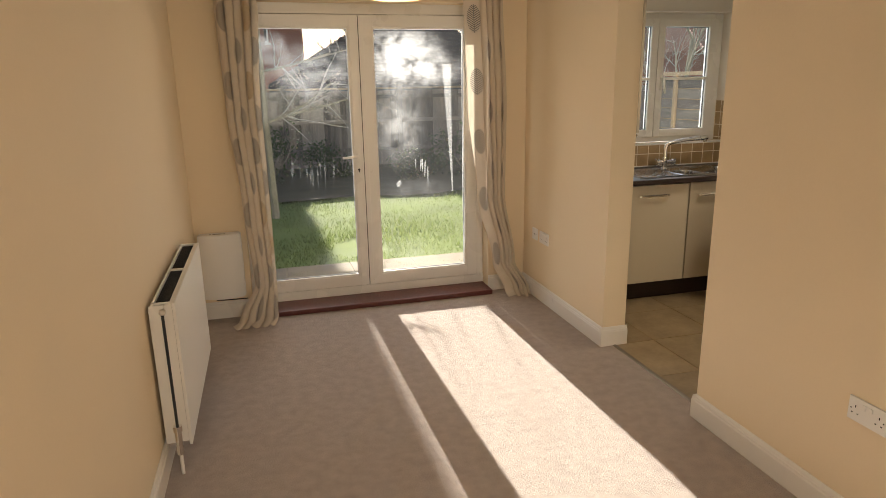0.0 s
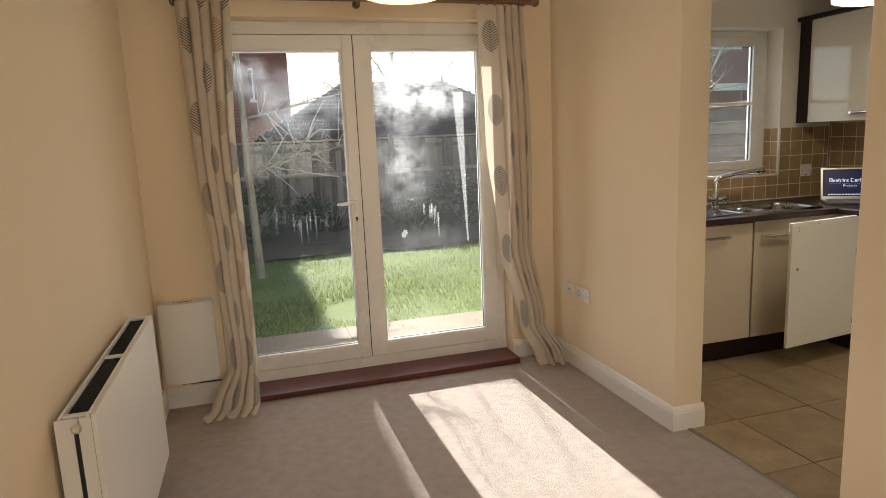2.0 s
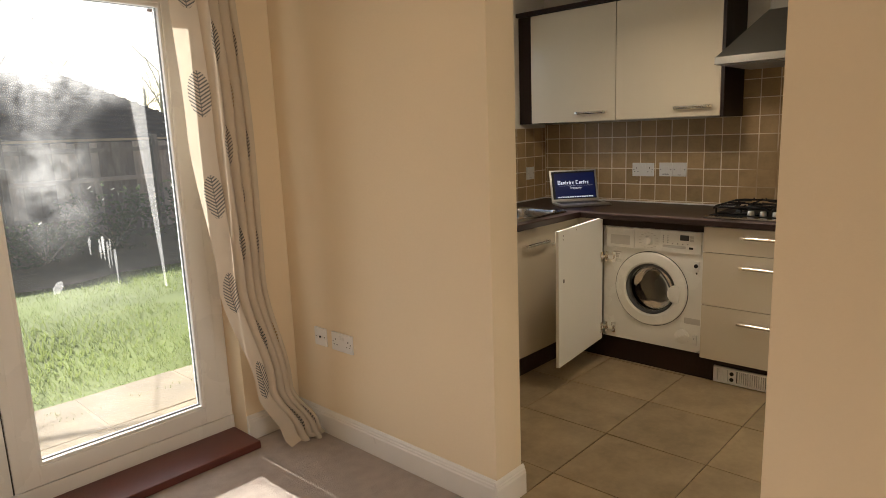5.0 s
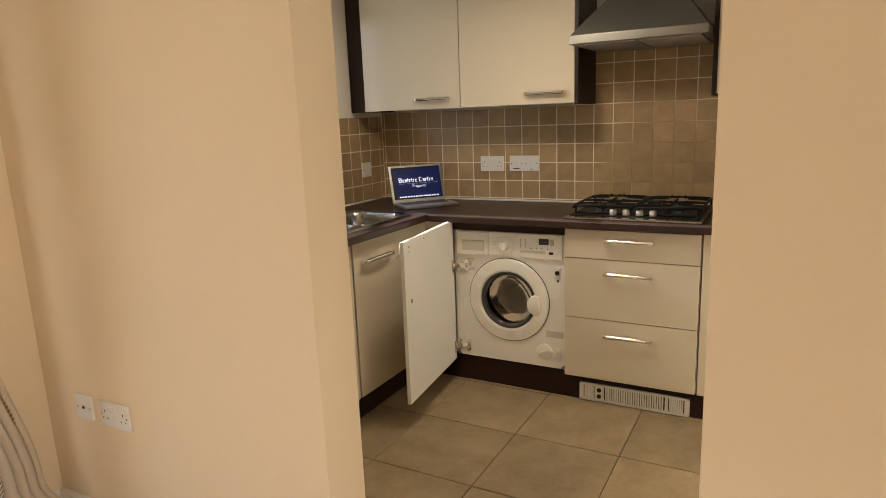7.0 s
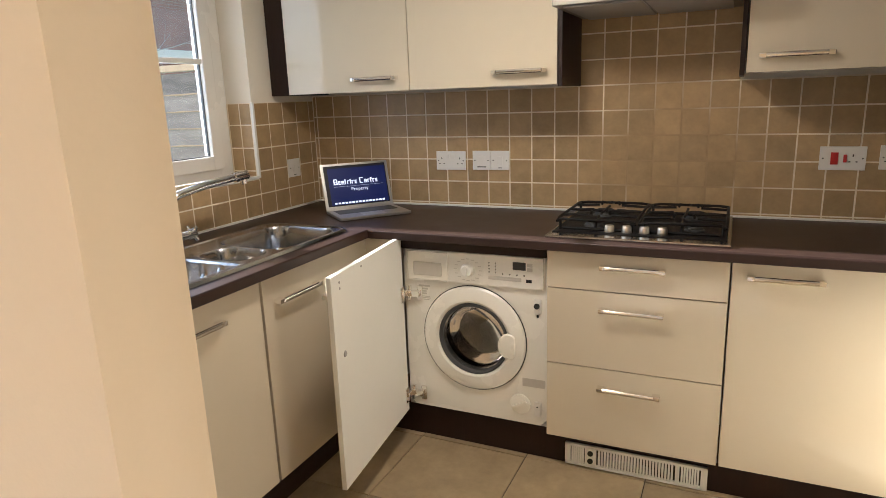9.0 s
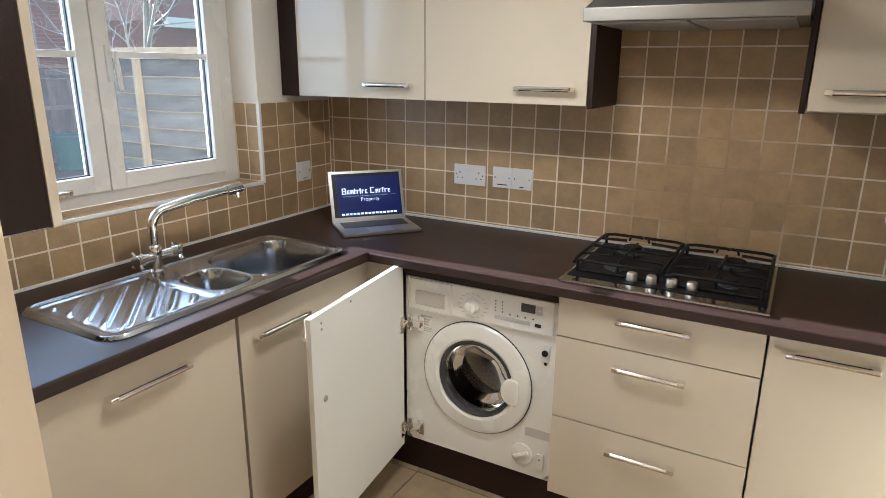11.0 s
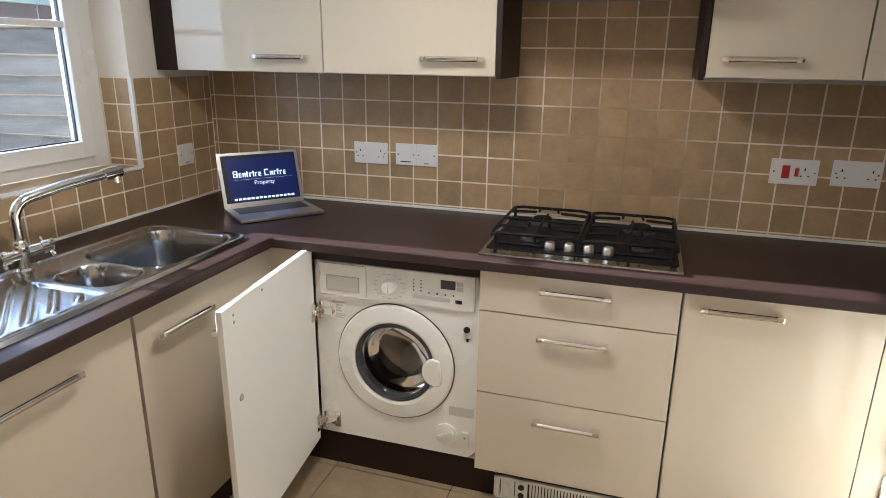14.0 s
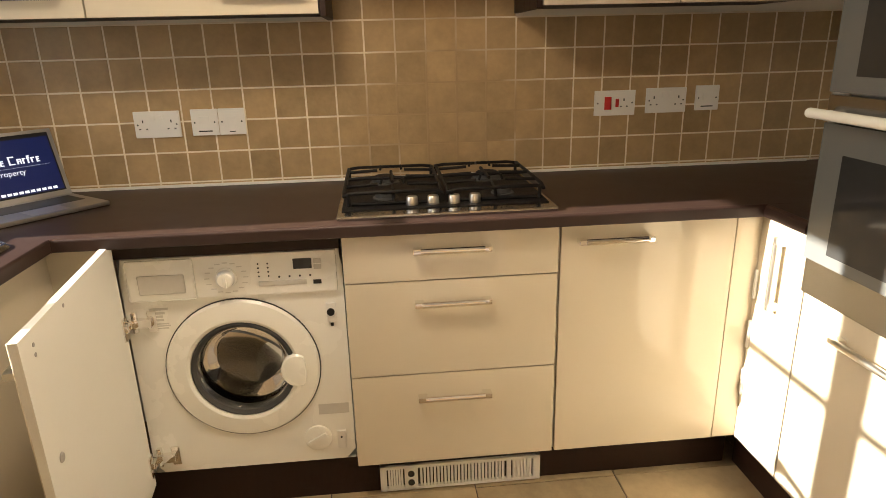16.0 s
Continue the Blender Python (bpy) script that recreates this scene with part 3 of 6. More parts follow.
part("meeting_gap", box(3.8925, 3.8965, 5.1765, 5.185, 0.104, 2.05), BLACK, door, "dark gap between the leaves")
bm = bmesh.new()
bx(bm, 3.842, 3.866, 5.169, 5.179, 0.95, 1.13, bev=0.004)
part("lock_plate", bm, UPVC, door, "white lock plate")
bm = bmesh.new()
rod(bm, (3.854, 5.172, 1.085), (3.854, 5.125, 1.085), 0.009)
tube(bm, [(3.86, 5.128, 1.085), (3.83, 5.122, 1.083), (3.79, 5.120, 1.080), (3.735, 5.122, 1.078)], [0.010, 0.011, 0.010, 0.008])
part("lever_handle", bm, UPVC, door, "white lever handle")
bm = bmesh.new()
rod(bm, (3.854, 5.171, 0.985), (3.854, 5.166, 0.985), 0.008)
bx(bm, 3.850, 3.858, 5.166, 5.171, 0.965, 0.985)
part("keyhole", bm, BLACK, door, "dark keyhole")
# dried water runs on the inside of the panes


def water_run(rows):
    """A thin film on the glass from rows of (x, z, width), top last."""
    bm = bmesh.new()
    rows_ = [(bm.verts.new((x - w / 2, 5.2075, z)), bm.verts.new((x + w / 2, 5.2075, z))) for x, z, w in rows]
    for p, q in zip(rows_, rows_[1:]):
        bm.faces.new((p[0], p[1], q[1], q[0]))
    glazed(part("water_mark", bm, STREAK, door, "pale dried water run"))


water_run([(4.572 - 0.035 * k / 9, 0.78 + 0.94 * k / 9, 0.010 + 0.058 * (k / 9) ** 1.3) for k in range(10)])
drops = random.Random(23)
for x0, x1, zt, count in ((3.34, 3.46, 1.06, 7), (3.46, 3.68, 1.02, 15), (4.27, 4.39, 1.02, 9)):
    for k in range(count):
        x, z1 = drops.uniform(x0, x1), zt + drops.uniform(-0.05, 0.03)
        tall, w = drops.uniform(0.05, 0.16), drops.uniform(0.004, 0.013)
        water_run([(x, z1 - tall, w * 0.35), (x + drops.uniform(-0.003, 0.003), z1 - tall * 0.6, w * 0.6), (x, z1 - tall * 0.25, w), (x, z1, w * 0.7)])
water_run([(4.145 + 0.004 * k, 0.835 + 0.012 * k, 0.040 - 0.011 * abs(k - 2)) for k in range(5)])
solid("door_step", ring_bm(box(DX0 + 0.003, DX1 - 0.003, 4.945, 5.18, 0.0, 0.036, bev=0.006)), REDWOOD, "dark red stained wooden threshold board", "threshold")

# ---------------------------------------------------------------- kitchen window
win = thing("window_1", (6.285, 5.24, WZ0), "white two-casement kitchen window with glazing bars", "window", kind="structure")
bm = bmesh.new()
pane_frame(bm, WX0, WX1, WZ0, WZ1, 0.075, 5.20, 5.27)
bx(bm, 6.262, 6.308, 5.201, 5.269, WZ0 + 0.048, WZ1 - 0.048, bev=0.004)
part("window_frame", bm, UPVC, win)
for x0, x1 in ((5.767, 6.274), (6.298, 6.808)):
    bm = bmesh.new()
    pane_frame(bm, x0 - 0.01, x1 + 0.01, WZ0 + 0.042, WZ1 - 0.042, 0.06, 5.188, 5.24)
    bx(bm, x0 + 0.04, x1 - 0.04, 5.196, 5.23, 1.578, 1.600, bev=0.004)
    cas = part("casement", bm, UPVC, win)
    part("pane", box(x0 + 0.045, x1 - 0.045, 5.212, 5.217, WZ0 + 0.1, WZ1 - 0.1), KPANE, cas, "clear window glass")
    bm = bmesh.new()
    pane_frame(bm, x0 + 0.047, x1 - 0.047, WZ0 + 0.1, WZ1 - 0.1, 0.006, 5.208, 5.221, bev=0)
    part("gasket", bm, BLACK, cas, "thin black rubber seal")
bm = bmesh.new()
bx(bm, 6.322, 6.342, 5.176, 5.19, 1.50, 1.62, bev=0.004)
tube(bm, [(6.332, 5.176, 1.60), (6.334, 5.15, 1.595), (6.336, 5.145, 1.56), (6.345, 5.146, 1.47)], [0.008, 0.009, 0.009, 0.007])
part("window_handle", bm, UPVC, win, "white locking handle")
bm = bmesh.new()
bx(bm, 6.06, 6.14, 5.177, 5.19, 1.135, 1.155, bev=0.004)
tube(bm, [(6.13, 5.17, 1.147), (6.10, 5.155, 1.15), (6.05, 5.155, 1.15)], 0.007)
part("window_stay", bm, CHROME, win, "small metal catch")


# ---------------------------------------------------------------- wall tiles and floor tiles
def piece_mesh(name, w, h, d, c, mat):
    """A chamfered slab w by h, d thick, lying in x, y with its face towards +z."""
    bm = bmesh.new()
    a = [bm.verts.new((sx * w / 2, sy * h / 2, 0)) for sx, sy in ((-1, -1), (1, -1), (1, 1), (-1, 1))]
    b = [bm.verts.new((sx * w / 2, sy * h / 2, d - c)) for sx, sy in ((-1, -1), (1, -1), (1, 1), (-1, 1))]
    t = [bm.verts.new((sx * (w / 2 - c), sy * (h / 2 - c), d)) for sx, sy in ((-1, -1), (1, -1), (1, 1), (-1, 1))]
    for p, q in ((a, b), (b, t)):
        for i in range(4):
            bm.faces.new((p[i], p[(i + 1) % 4], q[(i + 1) % 4], q[i]))
    bm.faces.new(t)
    me = bpy.data.meshes.new(name)
    bm.to_mesh(me)
    bm.free()
    me.materials.append(mat)
    return me


PIECES = {}


def lay(parent, name, u0, u1, v0, v1, place, mat, d=0.006, c=0.0012):
    """One tile between u0..u1 and v0..v1 on the surface that place(u, v) describes."""
    key = (name, round(u1 - u0, 3), round(v1 - v0, 3), mat.name)
    if key not in PIECES:
        PIECES[key] = piece_mesh(name, u1 - u0, v1 - v0, d, c, mat)
    ob = new(name, PIECES[key])
    ob.parent = parent
    ob.matrix_basis = place((u0 + u1) / 2, (v0 + v1) / 2) @ pose(0, 0, random.uniform(-0.0004, 0.0004), random.uniform(-0.25, 0.25), random.uniform(-0.25, 0.25), 0)
    return ob


def face_matrix(origin, u, v):
    u, v = Vector(u), Vector(v)
    w = u.cross(v)
    m = Matrix((u, v, w)).transposed().to_4x4()
    m.translation = origin
    return m


def spans(a, b, first, pitch):
    """Cuts a..b at first + k * pitch."""
    k = math.floor((a - first) / pitch) + 1
    cuts = [a]
    while first + k * pitch < b - 0.004:
        if first + k * pitch > a + 0.004:
            cuts.append(first + k * pitch)
        k += 1
    cuts.append(b)
    return list(zip(cuts, cuts[1:]))

# ---------------------------------------------------------------- kitchen: fitted units
WT = 0.905            # worktop top
FX, FY, TY = 6.765, 4.452, 2.50   # door faces of the hob run, the sink run and the tall units
EX, EY = 6.732, 4.410             # worktop edges


def bar_handle(at, along, out, length=0.2):
    """A satin bar on two square chrome feet; at: its middle on the door face."""
    at, a, o = Vector(at), Vector(along).normalized(), Vector(out).normalized()
    s = a.cross(o)
    bm = bmesh.new()
    m = Matrix((a, o, s)).transposed().to_4x4()
    m.translation = at
    for e in (-1, 1):
        c = e * (length / 2 - 0.013)
        bx(bm, c - 0.013, c + 0.013, 0.0, 0.030, -0.0075, 0.0075, bev=0.0025, m=m)
    tube(bm, [at + a * x + o * 0.025 for x in (-length / 2 + 0.02, 0, length / 2 - 0.02)], 0.0092, seg=12)
    return bm


def door_panel(x0, x1, y0, y1, z0, z1):
    return box(x0, x1, y0, y1, z0, z1, bev=0.0015)


# drawer unit below the hob
u = thing("drawer_unit", (7.05, 3.39, 0), "cream gloss three-drawer kitchen unit with bar handles", "drawer unit", "kitchen base units")
part("body", box(FX + 0.019, 7.33, 3.092, 3.692, 0.14, 0.862), CARCASS, u)
for z0, z1, hz in ((0.729, 0.862, 0.818), (0.440, 0.725, 0.663), (0.140, 0.436, 0.366)):
    d = part("drawer_front", door_panel(FX, FX + 0.018, 3.094, 3.690, z0, z1), CREAM, u)
    part("handle", bar_handle((FX, 3.393, hz), (0, 1, 0), (-1, 0, 0), 0.215), CHROME, d, "polished metal bar handle")
# cupboard beside it
u = thing("base_cabinet", (7.05, 2.83, 0), "cream gloss kitchen cupboard with one closed door", "cabinet", "kitchen base units")
part("body", box(FX + 0.019, 7.33, 2.576, 3.088, 0.14, 0.862), CARCASS, u)
d = part("door", door_panel(FX, FX + 0.018, 2.578, 3.086, 0.140, 0.866), CREAM, u)
part("handle", bar_handle((FX, 2.935, 0.821), (0, 1, 0), (-1, 0, 0), 0.215), CHROME, d, "polished metal bar handle")
solid("corner_post", box(FX + 0.002, FX + 0.07, 2.484, 2.574, 0.140, 0.866, bev=0.0015), CREAM, "narrow cream corner post between kitchen units", "filler panel", "thing")
# sink base
u = thing("sink_cabinet", (5.84, 4.75, 0), "cream gloss sink cupboard with a closed door", "cabinet", "kitchen base units")
part("body", box(5.52, 6.132, FY + 0.019, 5.03, 0.14, 0.70), CARCASS, u)
d = part("door", door_panel(5.524, 6.130, FY, FY + 0.018, 0.140, 0.858), CREAM, u)
part("handle", bar_handle((5.833, FY, 0.786), (1, 0, 0), (0, -1, 0), 0.235), CHROME, d, "polished metal bar handle")
u = thing("corner_cabinet", (6.45, 4.75, 0), "cream gloss corner cupboard with a closed door", "cabinet", "kitchen base units")
part("body", box(6.146, 6.76, FY + 0.019, 5.03, 0.14, 0.70), CARCASS, u)
d = part("door", door_panel(6.142, 6.700, FY, FY + 0.018, 0.140, 0.862), CREAM, u)
part("handle", bar_handle((6.31, FY, 0.772), (1, 0, 0), (0, -1, 0), 0.235), CHROME, d, "polished metal bar handle")
solid("corner_post", ring_bm(box(6.703, 6.785, FY + 0.004, FY + 0.02, 0.14, 0.862), box(6.785, 6.803, 4.312, FY + 0.02, 0.14, 0.862)), CREAM, "cream inner corner post beside the washing machine", "filler panel", "thing")
u = thing("end_cabinet", (5.40, 4.75, 0), "cream gloss kitchen cupboard behind the pier", "cabinet", "kitchen base units")
part("body", box(5.265, 5.518, FY + 0.019, 5.05, 0.14, 0.862), CARCASS, u)
d = part("door", door_panel(5.268, 5.520, FY, FY + 0.018, 0.140, 0.862), CREAM, u)
part("handle", bar_handle((5.394, FY, 0.786), (1, 0, 0), (0, -1, 0), 0.16), CHROME, d, "polished metal bar handle")

# plinths
solid("plinth", ring_bm(box(6.825, 6.845, 2.49, 4.53, 0.0, 0.138, bev=0.002)), WENGE, "dark brown kitchen plinth", "plinth", "thing")
solid("plinth", box(5.265, 6.825, 4.512, 4.53, 0.0, 0.138, bev=0.002), WENGE, "dark brown kitchen plinth", "plinth", "thing")
solid("plinth", box(5.9, 6.825, 2.44, 2.458, 0.0, 0.138, bev=0.002), WENGE, "dark brown kitchen plinth", "plinth", "thing")

# worktop: one L-shaped run with a rounded nose and a hole for the sink
wt = thing("worktop", (6.9, 4.0, 0.865), "dark brown laminate worktop with a rounded front edge", "worktop")
SX0, SX1, SY0, SY1 = 5.76, 6.725, 4.475, 4.895


def nose(edge, back, out):
    """Outline of a worktop slab in (depth, z) with a rounded front edge."""
    pts = [(back, WT - 0.035), (edge - out * 0.003, WT - 0.035), (edge, WT - 0.032)]
    for k in range(5):
        a = math.pi / 2 * k / 4
        pts.append((edge - out * 0.007 * (1 - math.cos(a)), WT - 0.007 + 0.007 * math.sin(a)))
    pts.append((back, WT))
    return pts


bm = bmesh.new()
prism(bm, nose(EX, 7.336, -1), "y", 2.44, EY)
bx(bm, EX, 7.336, EY, 5.058, WT - 0.035, WT)
bx(bm, 6.56, 7.336, KY + 0.002, 2.44, WT - 0.035, WT)
part("hob_run", bm, WORKTOP, wt)
bm = bmesh.new()
prism(bm, nose(EY, SY0 + 0.02, -1), "x", 5.262, EX)
bx(bm, 5.262, SX0 + 0.02, SY0 + 0.02, 5.058, WT - 0.035, WT)
bx(bm, SX0 + 0.02, SX1 - 0.02, SY1 - 0.02, 5.058, WT - 0.035, WT)
bx(bm, SX1 - 0.02, EX, SY0 + 0.02, 5.058, WT - 0.035, WT)
pieces("slab", bm, WORKTOP, wt)
bm = bmesh.new()
prism(bm, [(2.44, WT - 0.035), (2.512, WT - 0.035), (2.520, WT - 0.034), (2.524, WT - 0.02), (2.520, WT - 0.006), (2.512, WT), (2.44, WT)], "x", 6.553, EX + 0.004)
part("return_run", bm, WORKTOP, wt)
solid("worktop_seal", ring_bm(box(7.318, 7.329, 2.0, 5.05, WT, WT + 0.008, bev=0.003), box(5.27, 7.32, 5.04, 5.052, WT, WT + 0.008, bev=0.003)), WHITEPL, "thin white sealant bead along the worktop", "sealant", "thing")


# sink: one pressed sheet with two bowls and a ribbed drainer
def rr(px, py, cx, cy, hx, hy, r):
    qx, qy = abs(px - cx) - hx + r, abs(py - cy) - hy + r
    return math.hypot(max(qx, 0), max(qy, 0)) + min(max(qx, qy), 0) - r


def smooth01(t):
    t = max(0.0, min(1.0, t))
    return t * t * (3 - 2 * t)


def sink_z(x, y):
    rim = rr(x, y, (SX0 + SX1) / 2, (SY0 + SY1) / 2, (SX1 - SX0) / 2, (SY1 - SY0) / 2, 0.06)
    z = 0.009 * smooth01(-rim / 0.010) - 0.004 * smooth01((-rim - 0.012) / 0.012)
    big = rr(x, y, 6.508, 4.672, 0.182, 0.160, 0.08)
    half = rr(x, y, 6.232, 4.640, 0.083, 0.110, 0.065)
    z -= 0.150 * smooth01(-big / 0.030) + 0.02 * smooth01(-big / 0.12)
    z -= 0.100 * smooth01(-half / 0.030)
    if x < 6.13 and rim < -0.03:
        z -= 0.004 * smooth01((-rim - 0.03) / 0.02) * smooth01((6.13 - x) / 0.02)
        s = (x - 5.80) * 0.73 - (y - 4.56) * 0.68
        k = s / 0.052
        w = abs(k - round(k))
        if -0.19 < s < 0.25 and half > 0.035:
            z += 0.0045 * smooth01((0.22 - w) / 0.12) * smooth01((-rim - 0.045) / 0.03) * smooth01((half - 0.035) / 0.02)
    return z


bm = bmesh.new()
NX, NY = 190, 84
grid = [[bm.verts.new((SX0 + (SX1 - SX0) * i / NX, SY0 + (SY1 - SY0) * j / NY, 0)) for j in range(NY + 1)] for i in range(NX + 1)]
for col in grid:
    for v in col:
        v.co.z = WT + 0.001 + sink_z(v.co.x, v.co.y)
cx_, cy_, hx_, hy_ = (SX0 + SX1) / 2, (SY0 + SY1) / 2, (SX1 - SX0) / 2, (SY1 - SY0) / 2
for i in range(NX):
    for j in range(NY):
        c = grid[i][j].co.lerp(grid[i + 1][j + 1].co, 0.5)
        if rr(c.x, c.y, cx_, cy_, hx_, hy_, 0.06) < 0:
            bm.faces.new((grid[i][j], grid[i + 1][j], grid[i + 1][j + 1], grid[i][j + 1]))
for v in [v for v in bm.verts if not v.link_faces]:
    bm.verts.remove(v)
sink = thing("kitchen_sink", (6.23, 4.68, WT), "stainless steel one and a half bowl sink with ribbed drainer", "sink")
ob = part("basin", bm, STEEL, sink)
for bxx, byy, bz in ((6.508, 4.672, -0.158), (6.232, 4.640, -0.092)):
    bm = bmesh.new()
    lathe(bm, [(0, 0.004), (0.020, 0.003), (0.034, 0.006), (0.042, 0.004), (0.044, -0.004), (0, -0.004)], (bxx, byy, WT + bz), (0, 0, 1), 24)
    part("waste", bm, CHROME, sink, "round chrome waste fitting")
    bm = bmesh.new()
    lathe(bm, [(0, 0.0048), (0.016, 0.0044), (0.018, 0.003)], (bxx, byy, WT + bz), (0, 0, 1), 16)
    part("plug_hole", bm, BLACK, sink, "dark plug hole")
bm = bmesh.new()
lathe(bm, [(0.0, 0.008), (0.008, 0.007), (0.012, 0.004), (0.013, 0.0), (0, 0.0)], (6.34, 4.53, WT + 0.002), (0, 0, 1), 16)
part("pop_up_knob", bm, CHROME, sink, "small chrome knob")

# mixer tap
tap = thing("mixer_tap", (6.19, 4.86, WT + 0.005), "chrome mixer tap with a long swan neck and two lever heads", "tap")
bm = bmesh.new()
lathe(bm, [(0, 0), (0.026, 0), (0.026, 0.006), (0.020, 0.012), (0.019, 0.05), (0.022, 0.056), (0.022, 0.082), (0.017, 0.09), (0, 0.092)], (6.19, 4.86, WT + 0.004), (0, 0, 1), 24)
part("base", bm, CHROME, tap)
pts = [(6.19, 4.86, WT + 0.085), (6.19, 4.86, 1.06)]
for k in range(1, 8):
    a = math.pi / 2 * k / 7 * 0.86
    pts.append((6.19 + 0.05 * (1 - math.cos(a)), 4.86 - 0.008 * k / 7, 1.06 + 0.05 * math.sin(a)))
pts += [(6.33, 4.832, 1.127), (6.465, 4.803, 1.142)]
bm = bmesh.new()
tube(bm, pts, 0.0145, seg=14)
part("spout", bm, CHROME, tap)
bm = bmesh.new()
rod(bm, (6.455, 4.805, 1.140), (6.510, 4.793, 1.146), 0.019, 18)
rod(bm, (6.492, 4.797, 1.132), (6.495, 4.796, 1.112), 0.0135, 18)
part("nozzle", bm, CHROME, tap)
for s in (-1, 1):
    bm = bmesh.new()
    rod(bm, (6.19, 4.86, WT + 0.055), (6.19 + s * 0.052, 4.86 - 0.01, WT + 0.058), 0.015, 16)
    rod(bm, (6.19 + s * 0.052, 4.85, WT + 0.058), (6.19 + s * 0.082, 4.846, WT + 0.059), 0.019, 16)
    for k in range(4):
        a = math.pi / 4 + math.pi / 2 * k
        rod(bm, (6.19 + s * 0.070, 4.848, WT + 0.0585), (6.19 + s * 0.074, 4.848 + 0.033 * math.cos(a), WT + 0.0585 + 0.033 * math.sin(a)), 0.006, 8)
    part("tap_head", bm, CHROME, tap)

# ---------------------------------------------------------------- gas hob
hob = thing("gas_hob", (7.03, 3.395, WT), "stainless steel four-burner gas hob with black pan supports", "hob")
HY0, HY1, HX0, HX1 = 3.095, 3.700, 6.772, 7.285
part("base_plate", ring_bm(box(HX0, HX1, HY0, HY1, WT + 0.001, WT + 0.012, bev=0.005)), STEEL, hob)
part("dark_plate", box(HX0 + 0.055, HX1 - 0.012, HY0 + 0.012, HY1 - 0.012, WT + 0.011, WT + 0.015, bev=0.002), IRON, hob, "black enamel plate")
for (bx_, by_), br in {(6.965, 3.565): 0.030, (7.185, 3.565): 0.040, (6.965, 3.215): 0.026, (7.185, 3.225): 0.044}.items():
    bm = bmesh.new()
    lathe(bm, [(0, 0), (br + 0.009, 0), (br + 0.008, 0.004), (br + 0.002, 0.006), (br, 0.016), (0, 0.017)], (bx_, by_, WT + 0.014), (0, 0, 1), 28)
    b = part("burner", bm, RUBBER, hob, "grey metal burner ring")
    bm = bmesh.new()
    lathe(bm, [(0, 0.025), (br * 0.75, 0.025), (br * 0.85, 0.022), (br * 0.85, 0.016), (0, 0.016)], (bx_, by_, WT + 0.014), (0, 0, 1), 28)
    part("burner_cap", bm, IRON, b, "black burner cap")
for y0, y1 in ((3.405, 3.682), (3.112, 3.390)):
    bm = bmesh.new()
    x0, x1, zt = 6.875, 7.268, WT + 0.052
    ring = [(x0, y0 + 0.02, zt), (x0, y0, zt - 0.008), (x0 + 0.03, y0 - 0.0, zt), (x1 - 0.03, y0, zt), (x1, y0, zt - 0.004), (x1, y0 + 0.03, zt), (x1, y1 - 0.03, zt), (x1, y1, zt - 0.004), (x1 - 0.03, y1, zt), (x0 + 0.03, y1, zt), (x0, y1, zt - 0.008), (x0, y1 - 0.02, zt)]
    tube(bm, ring, 0.0055, seg=8, closed=True)
    tube(bm, [(x0, y0 + 0.02, WT + 0.020), (x0, (y0 + y1) / 2, WT + 0.020), (x0, y1 - 0.02, WT + 0.020)], 0.0055, seg=8)
    ym = (y0 + y1) / 2
    for by_ in (ym,):
        tube(bm, [(x0, by_, WT + 0.020), (x0 + 0.02, by_, zt), (x0 + 0.065, by_, zt + 0.004)], 0.0050, seg=8)
        tube(bm, [(x1, by_, zt), (x1 - 0.05, by_, zt + 0.010)], 0.0050, seg=8)
        tube(bm, [(x0 + 0.12, by_, zt + 0.004), (x1 - 0.11, by_, zt + 0.004)], 0.0050, seg=8)
    for xx in (6.965, 7.075, 7.185):
        tube(bm, [(xx, y0, zt), (xx, y0 + 0.095, zt + 0.004)], 0.0050, seg=8)
        tube(bm, [(xx, y1, zt), (xx, y1 - 0.095, zt + 0.004)], 0.0050, seg=8)
    tube(bm, [(7.075, y0, zt), (7.075, y1, zt)], 0.0050, seg=8)
    for fx, fy in ((x0, y0 + 0.012), (x0, y1 - 0.012), (x1, y0), (x1, y1)):
        rod(bm, (fx, fy, WT + 0.012), (fx, fy, zt), 0.0055, 8)
    for bxx in (6.965, 7.185):
        tube(bm, [(bxx, ym - 0.035, zt + 0.004), (bxx, ym - 0.030, zt + 0.020)], 0.0042, seg=6)
        tube(bm, [(bxx, ym + 0.035, zt + 0.004), (bxx, ym + 0.030, zt + 0.020)], 0.0042, seg=6)
    part("pan_support", bm, IRON, hob, "black wire pan support")
for k in range(4):
    ky = 3.492 - 0.0597 * k
    bm = bmesh.new()
    lathe(bm, [(0, 0), (0.017, 0), (0.0175, 0.004), (0.0165, 0.022), (0.014, 0.026), (0, 0.026)], (6.868, ky, WT + 0.013), (0, 0, 1), 20)
    kn = part("knob", bm, SATIN, hob, "silver control knob")
    bm = bmesh.new()
    lathe(bm, [(0.0, 0.004), (0.021, 0.003), (0.021, 0), (0, 0)], (6.868, ky, WT + 0.012), (0, 0, 1), 20)
    part("knob_ring", bm, BLACK, kn)

